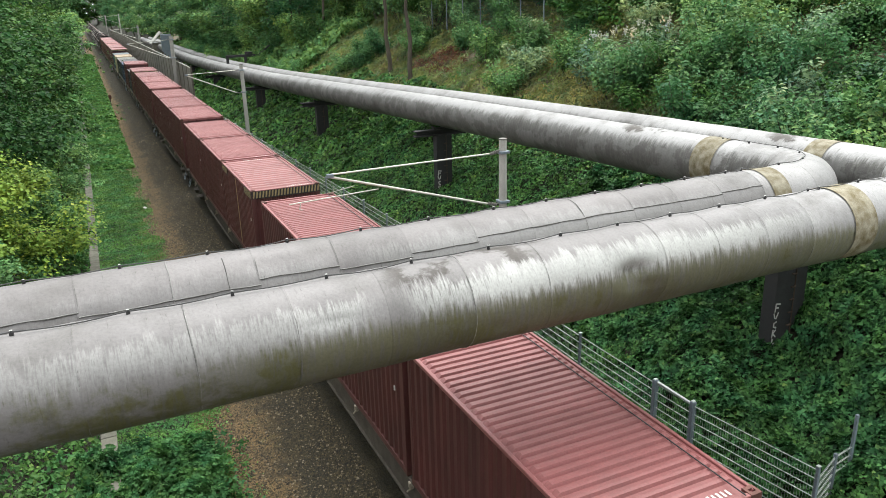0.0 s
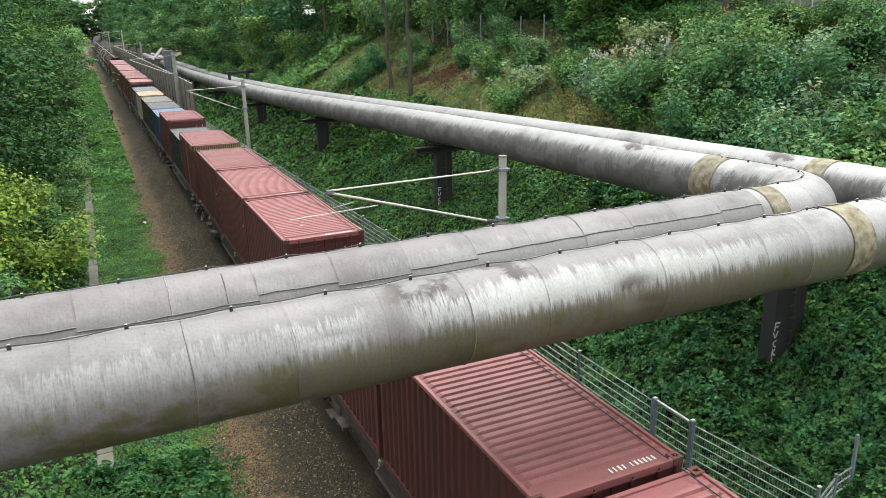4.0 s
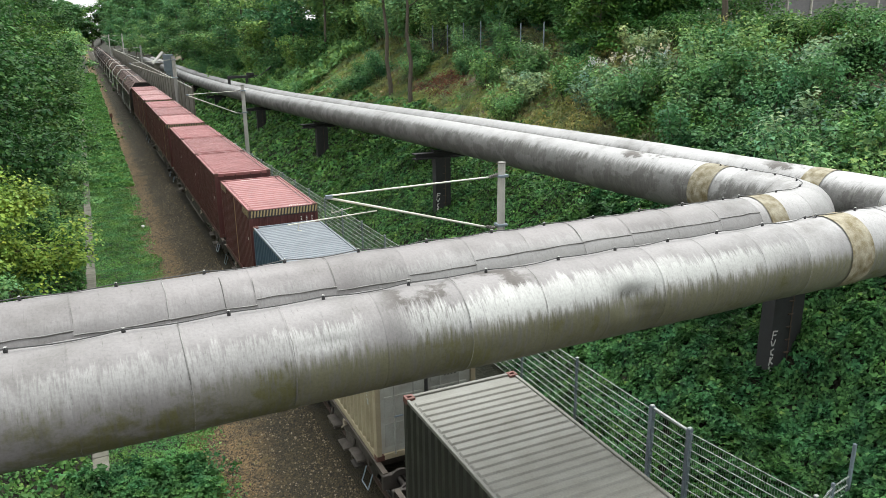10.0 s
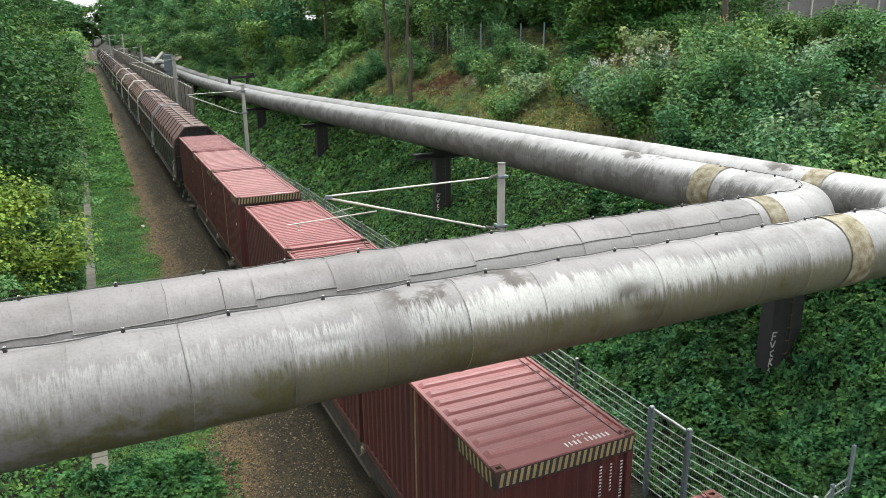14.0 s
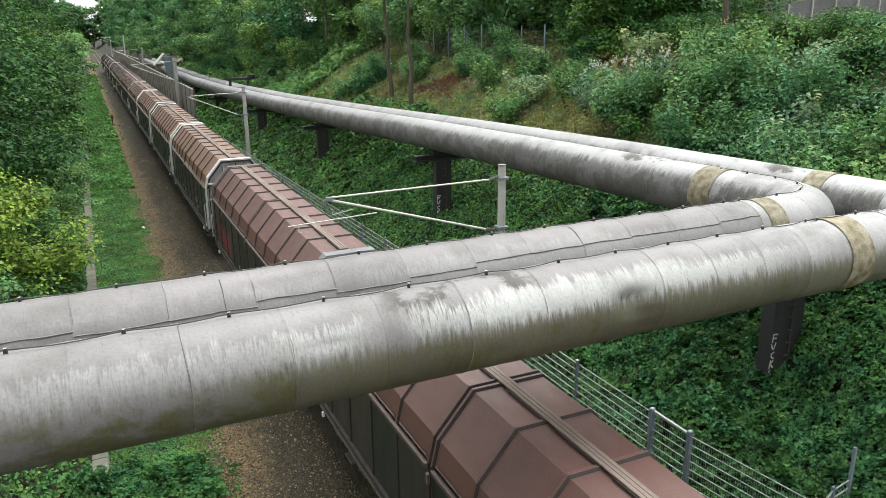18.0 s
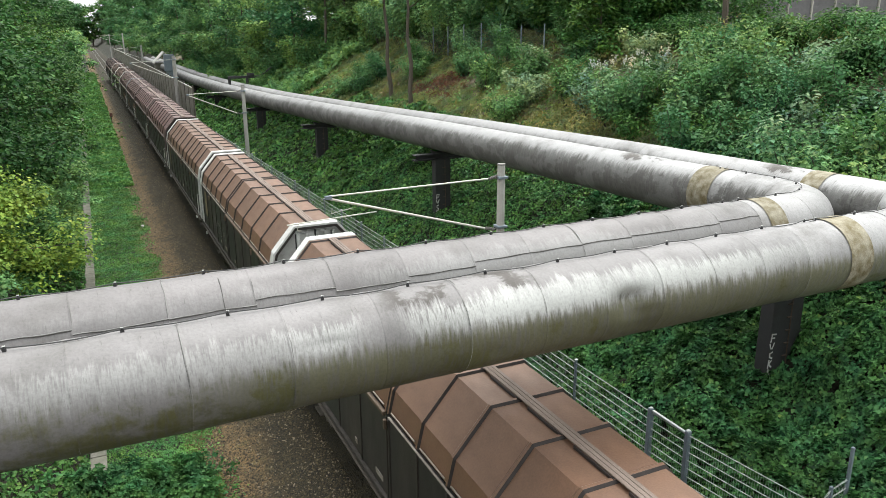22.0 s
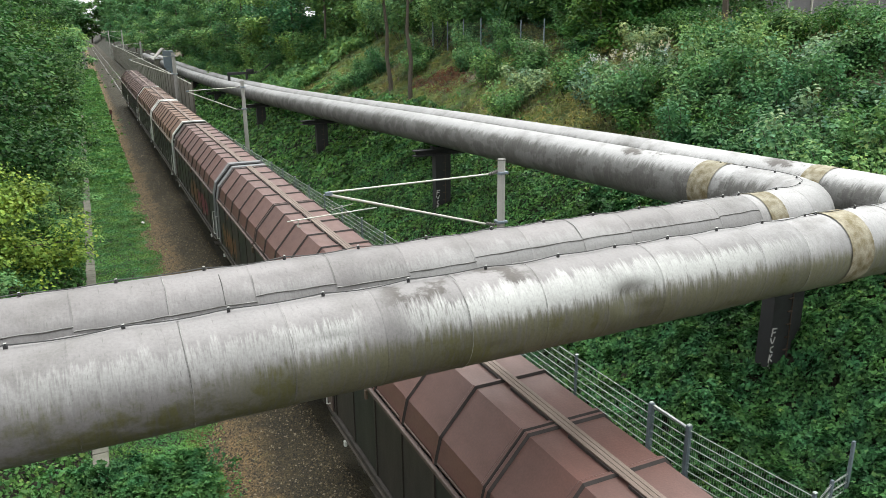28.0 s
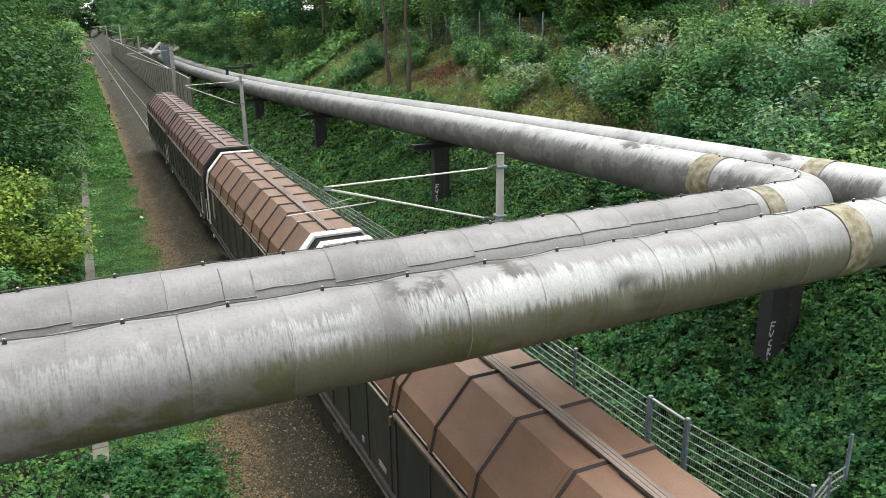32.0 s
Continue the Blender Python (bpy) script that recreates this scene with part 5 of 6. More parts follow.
    part("walkway", board, M["plank"], w, "weathered walkway boards along the roof")
    # strips beside the boards paint the lip's shadow, with brackets between
    lips = Shape()
    for y0, y1 in zip(edges, edges[1:]):
        if y1 - y0 > 0.9:
            lips.box(-0.188, -0.174, y0 + 0.05, y1 - 0.3, 4.535, 4.585)
        lips.box(-0.19, 0.075, y0 + 0.02, y0 + 0.08, 4.565, 4.585)
    part("walkway_bearer", lips, M["seam"], w, "dark brackets and painted shadow strip under the walkway")
    end_wall_parts(w, 0.0, -1, end_paint)
    end_wall_parts(w, B, 1, end_paint)
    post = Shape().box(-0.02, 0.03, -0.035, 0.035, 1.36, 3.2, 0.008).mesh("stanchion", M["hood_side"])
    for sx in (-1, 1):
        def side(x0, x1, y0, y1, z0, z1, c=0.0):
            return Shape().box(min(sx * x0, sx * x1), max(sx * x0, sx * x1), y0, y1, z0, z1, c)
        if sx < 0:
            for k, (y0, y1) in enumerate(zip(edges, edges[1:])):
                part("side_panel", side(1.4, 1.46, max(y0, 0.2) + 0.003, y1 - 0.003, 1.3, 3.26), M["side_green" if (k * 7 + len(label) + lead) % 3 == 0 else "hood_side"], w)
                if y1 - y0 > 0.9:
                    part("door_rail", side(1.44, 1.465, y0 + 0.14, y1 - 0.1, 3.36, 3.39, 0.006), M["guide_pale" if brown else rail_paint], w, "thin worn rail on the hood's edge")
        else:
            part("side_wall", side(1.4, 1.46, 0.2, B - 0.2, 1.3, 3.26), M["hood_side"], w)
        for outer, y0, y1 in ((lead, 0.38, seams[meet] - 0.03), (not lead, seams[meet + 1] + 0.03, B - 0.38)):
            if outer or not brown:
                part("guide_rail", side(1.45, 1.53, y0, y1, 3.2, 3.29, 0.012), M[rail_paint], w)
            else:
                part("guide_rail", side(1.46, 1.5, y0, y1, 3.24, 3.275, 0.008), M["guide_pale"], w, "thin pale rail of the sliding wall")
        part("bottom_rail", side(1.42, 1.53, 0.0, B, 1.24, 1.36, 0.012), M["sill"], w)
        part("foot_rail", side(1.5, 1.56, 0.3, B - 0.3, 1.16, 1.2, 0.008), M["sill_light"], w)
        for y in seams:
            part("stanchion", post, None, w, at=(sx * 1.47, y, 0))
        for y in (0.18, B - 0.18):
            part("grab_iron", Shape().rod((sx * 1.6, y, 1.5), (sx * 1.6, y, 2.5), 0.017, 6).rod((sx * 1.5, y, 1.5), (sx * 1.6, y, 1.5), 0.014, 6).rod((sx * 1.5, y, 2.5), (sx * 1.6, y, 2.5), 0.014, 6), M["white"], w, "white grab iron")
        for y in (seams[meet] + 0.06, 3.0, B - 3.0):
            part("latch", side(1.5, 1.56, y - 0.04, y + 0.04, 2.98, 3.18, 0.008), M["guide_tan"], w, "dusty latch box")
        part("lashing_eye", side(1.53, 1.6, 1.4, 1.5, 1.02, 1.16, 0.015), M["white"], w, "white painted tie-down eye")
        part("lashing_eye", side(1.53, 1.6, B - 1.5, B - 1.4, 1.02, 1.16, 0.015), M["white"], w, "white painted tie-down eye")
    if hood == "hood_brown":
        for i, low in ((9, 1.9),):
            part("side_patch", Shape().box(-1.472, -1.455, seams[i] + 0.12, seams[i] + 0.75, low, 3.02, 0.004), M["side_cream"], w, "dirty cream panel on the wall")
    for i in (1, 3, 5, 6):
        part("number_plate", Shape().box(-1.474, -1.458, seams[i] + 0.3, seams[i] + 0.3 + 0.14 * (1 + i % 3), 1.56, 1.68, 0.003), M["guide_pale"], w, "small worn stencil plate")
    sole = Shape()
    for sx in (-1, 1):
        sole.box(min(sx * 1.36, sx * 1.28), max(sx * 1.36, sx * 1.28), 0.0, B, 0.9, 1.24)
    part("sole_bar", sole.box(-0.3, 0.3, 0, B, 0.75, 1.25), M["under"], w)
    part("floor", Shape().box(-1.42, 1.42, 0.1, B - 0.1, 1.2, 1.3), M["under"], w)
    for y in (2.6, B - 2.6):
        add_bogie(w, y)
    if lead:
        outline = [(-1.38, 1.35), (-1.4, 3.28), (-1.3, 3.74), (-0.655, 4.5), (0.655, 4.5), (1.3, 3.74), (1.4, 3.28), (1.38, 1.35)]
        rows = []
        for k in range(13):
            f = k / 12
            dip = 0.06 * math.sin(math.pi * f) + 0.022 * (1 - math.cos(6 * math.pi * f)) / 2
            rows.append([(x * (1 - 0.5 * dip), B - 0.02 + (GANGWAY + 0.04) * f, z - dip * (1.5 if abs(x) < 0.7 else 0.8)) for x, z in outline])
        part("bellows", Shape().band(rows), M["rubber"], w, "creased black rubber gangway")
        add_buffers(w, 0.0, -1)
    else:
        add_buffers(w, B, 1)
    for k, (kind, y, z) in enumerate(tags):
        rng = random.Random(k + int(y * 7))
        g = Shape()
        # broad patches under the strokes of a painted piece
        for j in range(9 if kind != "spray_pale" else 0):
            cy, cz, ry, rz = y + 0.33 * j + rng.uniform(-0.08, 0.08), z + 0.55 + rng.uniform(-0.15, 0.2), rng.uniform(0.16, 0.26), rng.uniform(0.3, 0.62)
            g.face(*[(-1.4635 - 0.0001 * j, cy + ry * math.cos(q * 0.524) * rng.uniform(0.8, 1.1), cz + rz * math.sin(q * 0.524) * rng.uniform(0.75, 1.1)) for q in range(12)])
        for j in range(26):
            # short strokes strung together like letters
            yy, zz = y + 0.11 * j + rng.uniform(-0.06, 0.06), z + 0.3 + rng.uniform(-0.12, 0.45)
            a = rng.choice((1.35, -1.2, 0.2, 0.8)) + rng.uniform(-0.25, 0.25)
            L, t = rng.uniform(0.18, 0.5), rng.uniform(0.018, 0.05) * (2.2 if kind != "spray_pale" else 1)
            d, q = Vector((0, math.cos(a), math.sin(a))) * L / 2, Vector((0, -math.sin(a), math.cos(a))) * t / 2
            m = Vector((-1.464 - 0.0005 * j, yy, zz))
            g.face(m - d - q, m + d - q, m + d + q, m - d + q)
        tagged(part("sprayed_scrawl", g, M[kind], w, "sprayed paint strokes on the wall"), kind="stuff")
    return w


M["spray_pink"] = surface("pink_spray", (0.2, 0.032, 0.05), (0.09, 0.03, 0.035), 0.6, 0, 4, 40, 0.9)
M["spray_orange"] = surface("orange_spray", (0.2, 0.088, 0.035), (0.1, 0.055, 0.035), 0.6, 0, 4, 40, 0.9)
M["spray_pale"] = surface("pale_spray", (0.252, 0.238, 0.217), (0.14, 0.133, 0.126), 0.6)
PAIR_SHIFT = (-0.38, 0.13, 0.24, 0.24, -0.05, 0.0, 0.0)  # offset of each pair, set to fit the camera's view
MOVERS = []  # thing, its place along the train at nine seconds, its height


def build_train():
    stock = {k: build_container(*v) for k, v in KINDS.items()}
    flat = {s: build_flat_wagon(s) for s in ("sill", "sill_light")}
    used = set()

    def take(proto):
        if proto.name in used:
            return copy_thing(proto, Matrix())
        used.add(proto.name)
        return proto

    for k, load in enumerate(LOADS):
        u = FIRST + 20.48 * k
        MOVERS.append((take(flat["sill_light" if k in (6, 1) else "sill"]), u, 0.0))
        for j, c in enumerate(load):
            MOVERS.append((take(stock[c]), u + 6.36 * j, DECK))
    maroon = "maroon-brown covered wagon with an angular ribbed hood"
    orange = "orange-brown covered wagon with an angular ribbed hood"
    plan = [  # hood, front arch, rear arch, end wall, scrawls
        ("hood_maroon", "arch_brown", "arch_grey", "black", [("spray_pale", 2.0, 1.5)]),
        ("hood_maroon", "arch_grey", "arch_brown", "black", [("spray_pink", 11.5, 1.4)]),
        ("hood_brown", "white", "white", "end_grey", [("spray_pale", 3.0, 1.5)]),
        ("hood_brown", "white", "white", "end_grey", []),
        ("hood_brown", "white", "white", "end_grey", [("spray_pale", 9.0, 1.6)]),
        ("hood_brown", "white", "white", "end_grey", [("spray_pale", 4.0, 1.6)]),
        ("hood_maroon", "arch_brown", "arch_brown", "black", []),
        ("hood_maroon", "arch_brown", "arch_brown", "black", []),
        ("hood_maroon", "arch_brown", "arch_grey", "black", [("spray_orange", 0.8, 1.4), ("spray_orange", 1.0, 1.7), ("spray_pale", 3.2, 1.6), ("spray_orange", 11.5, 1.4)]),
        ("hood_maroon", "arch_grey", "arch_brown", "black", [("spray_pink", 3.0, 1.4), ("spray_orange", 6.0, 1.4)]),
        ("hood_brown", "white", "white", "end_grey", [("spray_pale", 2.0, 1.5)]),
        ("hood_brown", "white", "white", "end_grey", [("spray_pale", 5.0, 1.5)]),
        ("hood_maroon", "arch_brown", "arch_brown", "black", [("spray_pale", 8.0, 1.5)]),
        ("hood_maroon", "arch_brown", "arch_brown", "black", []),
    ]
    for i, (hood, a, b, e, tags) in enumerate(plan):
        extra = "" if a != "white" else ", white end arch"
        w = build_covered((orange if hood == "hood_brown" else maroon) + extra, hood, a, b, e, i % 2 == 0, tags)
        MOVERS.append((w, COVERED + PAIR * (i // 2) + PAIR_SHIFT[i // 2] + (BODY + GANGWAY) * (i % 2), 0.0))


build_train()


# ---- growth ----
def leaf_soup(name, c, nrm, size, material, rng, broad=0.42, cup=0.14, trefoil=False):
    """Folded kite-shaped leaves at the places c, facing about nrm; trefoil: three leaflets on each stalk."""
    n = len(c)
    nrm = nrm / np.linalg.norm(nrm, axis=1, keepdims=True)
    r = rng.normal(size=(n, 3))
    d = r - (r * nrm).sum(1, keepdims=True) * nrm
    d /= np.linalg.norm(d, axis=1, keepdims=True) + 1e-9
    k = np.asarray(size).reshape(-1, 1) * np.ones((n, 1))
    if trefoil:
        s = np.cross(nrm, d)
        turn = (0.0, 1.25, -1.25)
        c = np.concatenate([c + (d * math.cos(a) + s * math.sin(a)) * k * 0.42 for a in turn])
        d, nrm, k = np.concatenate([d * math.cos(a) + s * math.sin(a) for a in turn]), np.concatenate([nrm + 0.25 * rng.normal(size=nrm.shape) for _ in turn]), np.concatenate([k * 0.72] * 3)
        n *= 3
    s = np.cross(nrm, d)
    lift = nrm * k * cup
    v = np.stack([c - d * k * 0.5, c + s * k * broad + lift - d * k * 0.08, c + d * k * 0.55 - lift * 0.6, c - s * k * broad + lift - d * k * 0.08], 1)
    i = (np.arange(n) * 4)[:, None]
    t = np.stack([i + np.array([[0, 1, 2]]), i + np.array([[0, 2, 3]])], 1)
    return soup(name, v.reshape(-1, 3), t.reshape(-1, 3), material)


def lumps(x, y, scale, seed):
    return np.sin(x * scale + seed) * np.sin(y * scale * 0.83 + seed * 2.1) + 0.6 * np.sin(x * scale * 2.3 + y * scale * 1.7 + seed) * np.sin(y * scale * 2.9 - x * scale + seed * 0.7)


def cover(name, label, category, n, x_range, y_range, bias, height, size, material, seed, tilt=0.55, keep=None, broad=0.42, trefoil=False, upright=0.0):
    """A blanket of leaves over the ground, heaped in mounds."""
    rng = np.random.default_rng(seed)
    x = x_range[0] + (x_range[1] - x_range[0]) * rng.random(n)
    y = y_range[0] + (y_range[1] - y_range[0]) * rng.random(n) ** bias
    if keep is not None:
        ok = keep(x, y, rng)
        x, y = x[ok], y[ok]
    m = len(x)
    mound = 0.5 + 0.5 * lumps(x, y, 1.5, seed)
    if trefoil:  # small clumps with dark gaps between
        ok = lumps(x, y, 5.2, seed + 3) + 0.8 * rng.random(m) > -0.25
        x, y, mound = x[ok], y[ok], mound[ok] + 0.35 * lumps(x[ok], y[ok], 5.2, seed + 3)
        m = len(x)
    h = height * (0.35 + 0.65 * np.clip(mound, 0, 1.3)) * (0.2 + 0.8 * rng.random(m) ** 0.5)
    z = ground_z(x, y) + h
    e = 0.15
    gx = -(0.5 + 0.5 * lumps(x + e, y, 1.5, seed) - mound) / e * height * 0.6
    gy = -(0.5 + 0.5 * lumps(x, y + e, 1.5, seed) - mound) / e * height * 0.6
    slope = (ground_z(x + e, y) - ground_z(x, y)) / e
    nrm = np.stack([gx - slope, gy, np.ones(m) * (1 - upright)], 1) + rng.normal(size=(m, 3)) * tilt
    sz = size * (0.6 + 0.8 * rng.random(m)) * (1 + np.maximum(0, y - 25) / 60)
    me = leaf_soup(name, np.stack([x, y, z], 1), nrm, sz, material, rng, broad, 0.14, trefoil)
    return tagged(new(name, me), label, category, kind="stuff")


cover("ivy_cover", "dense dark green ivy and bramble covering the cutting slope", "ivy", 84000, (4.65, 12.5), (4, 22), 1.0, 0.55, 0.125, M["ivy"], 1, 0.42, trefoil=True)
cover("ivy_cover", "dark green ivy along the middle of the cutting slope", "ivy", 62000, (4.6, 13.0), (21, 42), 1.0, 0.5, 0.112, M["ivy"], 12, 0.5)
cover("ivy_cover", "dense dark green ivy on the far cutting slope", "ivy", 40000, (4.4, 13), (40, 120), 1.4, 0.55, 0.17, M["ivy"], 2)
cover("slope_grass", "rough yellowish grass and weeds on the upper slope", "grass", 76000, (11.0, 21.5), (18, 75), 1.1, 0.4, 0.26, M["grass"], 3, 0.7, lambda x, y, r: lumps(x, y, 0.55, 5.1) + 0.9 * r.random(len(x)) > -0.35, 0.08, False, 0.35)
cover("slope_weeds", "low green weeds between the bushes", "weeds", 24000, (10.5, 21.5), (6, 70), 1.1, 0.4, 0.13, M["leaf_mid"], 13, 0.8, lambda x, y, r: (lumps(x, y, 0.9, 7.7) + 0.8 * r.random(len(x)) > 0.45) | (y < 24))
cover("russet_brush", "russet dead brushwood on the slope", "brush", 6500, (12.6, 17.2), (39.5, 51), 1, 0.6, 0.2, M["drybrush"], 4, 0.9, lambda x, y, r: ((x - 14.9) / 1.35) ** 2 + ((y - 45.2) / 3.4) ** 2 + 0.5 * r.random(len(x)) < 1.1, 0.12, False, 0.6)
cover("dead_grass", "straw-brown dead grass between the bushes", "grass", 26000, (10.5, 21.5), (8, 60), 1.0, 0.42, 0.22, M["dead"], 23, 0.8, lambda x, y, r: lumps(x, y, 0.8, 2.2) + 0.5 * r.random(len(x)) > 0.62, 0.07, False, 0.8)
cover("ochre_weeds", "tall ochre and yellow-green weeds between the bushes", "weeds", 30000, (10.6, 20.5), (7, 33), 1.0, 1.15, 0.2, M["ochre"], 27, 0.8, lambda x, y, r: lumps(x, y, 0.75, 4.4) + 0.5 * r.random(len(x)) > 0.42, 0.12, False, 0.5)
cover("verge_stragglers", "scattered weeds creeping over the ballast edge", "weeds", 1500, (-4.3, -2.7), (9, 50), 1.3, 0.10, 0.055, M["herb"], 31, 0.7, lambda x, y, r: lumps(x, y, 2.1, 1.0) + 0.7 * r.random(len(x)) - 0.9 * (x + 4.3) > -0.1)
cover("wood_undergrowth", "dense dark undergrowth below the trees on the slope", "undergrowth", 40000, (8.5, 25), (67, 150), 1.25, 1.5, 0.2, M["leaf_mid"], 37, 0.8)
cover("crest_thicket", "tall leafy thicket behind the crest fence", "thicket", 64000, (19.6, 31), (42, 84), 1.1, 6.5, 0.25, M["leaf_light"], 41, 0.8)
cover("grass_verge", "lush green weeds and grass on the verge", "grass", 90000, (-6.95, -3.6), (16, 60), 1.4, 0.17, 0.055, M["herb"], 5, 0.7, lambda x, y, r: x + 0.25 * np.sin(y * 0.8) + 0.15 * np.sin(y * 2.1) < -3.95 - 0.5 * r.random(len(x)) ** 3 + 0.45 * (r.random(len(x)) < 0.12))
cover("verge_weeds", "leafy nettles and ground elder growing over the near verge", "weeds", 30000, (-7.6, -3.6), (8.5, 18.5), 1.0, 0.6, 0.105, M["nettle"], 15, 0.5, lambda x, y, r: x + 0.25 * np.sin(y * 0.8) + 0.2 * np.sin(y * 2.1) < -4.1 - 0.4 * r.random(len(x)) ** 3 + 0.5 * (r.random(len(x)) < 0.08), trefoil=True)
cover("grass_verge", "green grass on the far verge", "grass", 18000, (-7.2, -3.7), (58, 220), 1.5, 0.22, 0.17, M["herb"], 6, 0.7)
cover("nettle_bed", "bright green nettles and saplings beside the cable trough", "weeds", 62000, (-14.5, -7.05), (9, 48), 1.3, 0.75, 0.125, M["nettle"], 7, 0.7)
cover("bank_brambles", "dark brambles on the wooded bank", "brambles", 22000, (-15, -7.2), (44, 230), 1.4, 1.0, 0.26, M["leaf_mid"], 8, 0.8)
cover("crest_grass", "grass along the top of the cutting", "grass", 16000, (20, 34), (5, 90), 1, 0.5, 0.4, M["grass"], 9, 0.8, None, 0.09, False, 0.8)


def branch(shape, a, b, r0, r1, bend, rng, n=7, steps=4):
    """A tapering, slightly crooked limb."""
    a, b = Vector(a), Vector(b)
    pts, radii = [a], [r0]
    for k in range(1, steps + 1):
        f = k / steps
        p = a.lerp(b, f) + Vector((rng.uniform(-1, 1), rng.uniform(-1, 1), rng.uniform(-0.4, 0.4))) * bend * (1 if k < steps else 0)
        pts.append(p)
        radii.append(r0 + (r1 - r0) * f)
    shape.tube(pts, radii, n)
    return pts[-1]


def make_tree(name, label, category, height, spread, crown_low, leaf, leaf_size, clumps, per_clump, seed, trunk_r=0.16, lean=(0, 0), group=""):
    """A tree from its foot at the origin."""
    rng = random.Random(seed)
    nr = np.random.default_rng(seed)
    t = thing(name, label, category, group)
    wood = Shape()
    top = Vector((lean[0] * height, lean[1] * height, height * 0.9))
    branch(wood, (0, 0, -0.6), top, trunk_r, trunk_r * 0.2, trunk_r * 0.9, rng, 8, 7)
    centres = []
    nl = 8
    for k in range(nl):
        f = crown_low + (0.95 - crown_low) * k / nl
        base = Vector((0, 0, 0)).lerp(top, f)
        ang = k * 2.4 + rng.uniform(-0.4, 0.4)
        reach = spread * (1.0 - 0.55 * max(0, f - 0.45) / 0.55) * rng.uniform(0.65, 1.05)
        end = base + Vector((math.cos(ang) * reach, math.sin(ang) * reach, rng.uniform(0.0, 0.28) * height * (1 - f) + 0.2))
        limb = Shape()
        branch(limb, base, end, trunk_r * 0.42 * (1.15 - f), 0.012, 0.12, rng, 5, 3)
        part("limb", limb, M["bark"], t)
        for _ in range(max(1, clumps // nl)):
            g = rng.uniform(0.3, 1.08)
            centres.append(base.lerp(end, g) + Vector((rng.gauss(0, 0.16), rng.gauss(0, 0.16), rng.gauss(0, 0.12))) * spread)
    part("trunk", wood, M["bark"], t)
    c = np.array([tuple(q) for q in centres])
    rad = spread * (0.13 + 0.16 * nr.random(len(c)))
    m = len(c) * per_clump
    ci = np.repeat(np.arange(len(c)), per_clump)
    dirs = nr.normal(size=(m, 3))
    dirs /= np.linalg.norm(dirs, axis=1, keepdims=True)
    p = c[ci] + dirs * (rad[ci] * (0.45 + 0.75 * nr.random(m)))[:, None] * np.array([1.15, 1.15, 0.62])
    p[:, 2] = np.maximum(p[:, 2], 0.1)
    nrm = dirs * 0.6 + np.array([0, 0, 1.0]) + nr.normal(size=(m, 3)) * 0.28
    part("crown", leaf_soup("crown", p, nrm, leaf_size * (0.6 + 0.8 * nr.random(m)), M[leaf], nr), None, t)
    return t


def make_bush(name, label, height, spread, leaf, leaf_size, count, seed, group=""):
    """A many-stemmed bush from its foot."""
    rng = random.Random(seed)
    nr = np.random.default_rng(seed)
    t = thing(name, label, "bush", group)
    tips = []
    stem = Shape()
    for k in range(8):
        a = k * 2.4 + rng.uniform(-0.3, 0.3)
        q = spread * rng.uniform(0.35, 0.95)
        tips.append(branch(stem, (0.1 * math.cos(a), 0.1 * math.sin(a), -0.3), (math.cos(a) * q, math.sin(a) * q, height * rng.uniform(0.55, 1.0)), 0.03, 0.008, 0.08, rng, 5, 3))
    part("woody_frame", stem, M["bark"], t)
    c = np.array([tuple(q * g) for q in tips for g in (0.45, 0.7, 0.95)])
    ci = nr.integers(0, len(c), count)
    d = nr.normal(size=(count, 3))
    d /= np.linalg.norm(d, axis=1, keepdims=True)
    p = c[ci] + d * (spread * (0.12 + 0.26 * nr.random(count)))[:, None] * np.array([1, 1, 0.8])
    p[:, 2] = np.maximum(p[:, 2], 0.05)
    nrm = d * 0.7 + np.array([0, 0, 1.0]) + nr.normal(size=(count, 3)) * 0.35
    part("foliage", leaf_soup("foliage", p, nrm, leaf_size * (0.6 + 0.8 * nr.random(count)), M[leaf], nr, 0.32), None, t)
    return t


def plant(protos, places, rng, sink=0.15):
    """Sets out copies; the first of each kind is the original."""
    fresh = {p.name: True for p in protos}
    for i, (x, y, k) in enumerate(places):
        p = protos[k % len(protos)]
        m = pose(x, y, float(ground_z(x, y)) - sink, rng.uniform(-4, 4), rng.uniform(-4, 4), rng.uniform(0, 360))
        if fresh[p.name]:
            fresh[p.name] = False
            p.matrix_basis = m
        else:
            copy_thing(p, m)
    for p in protos:
        if fresh[p.name]:
            for o in (*p.children_recursive, p):
                bpy.data.objects.remove(o)


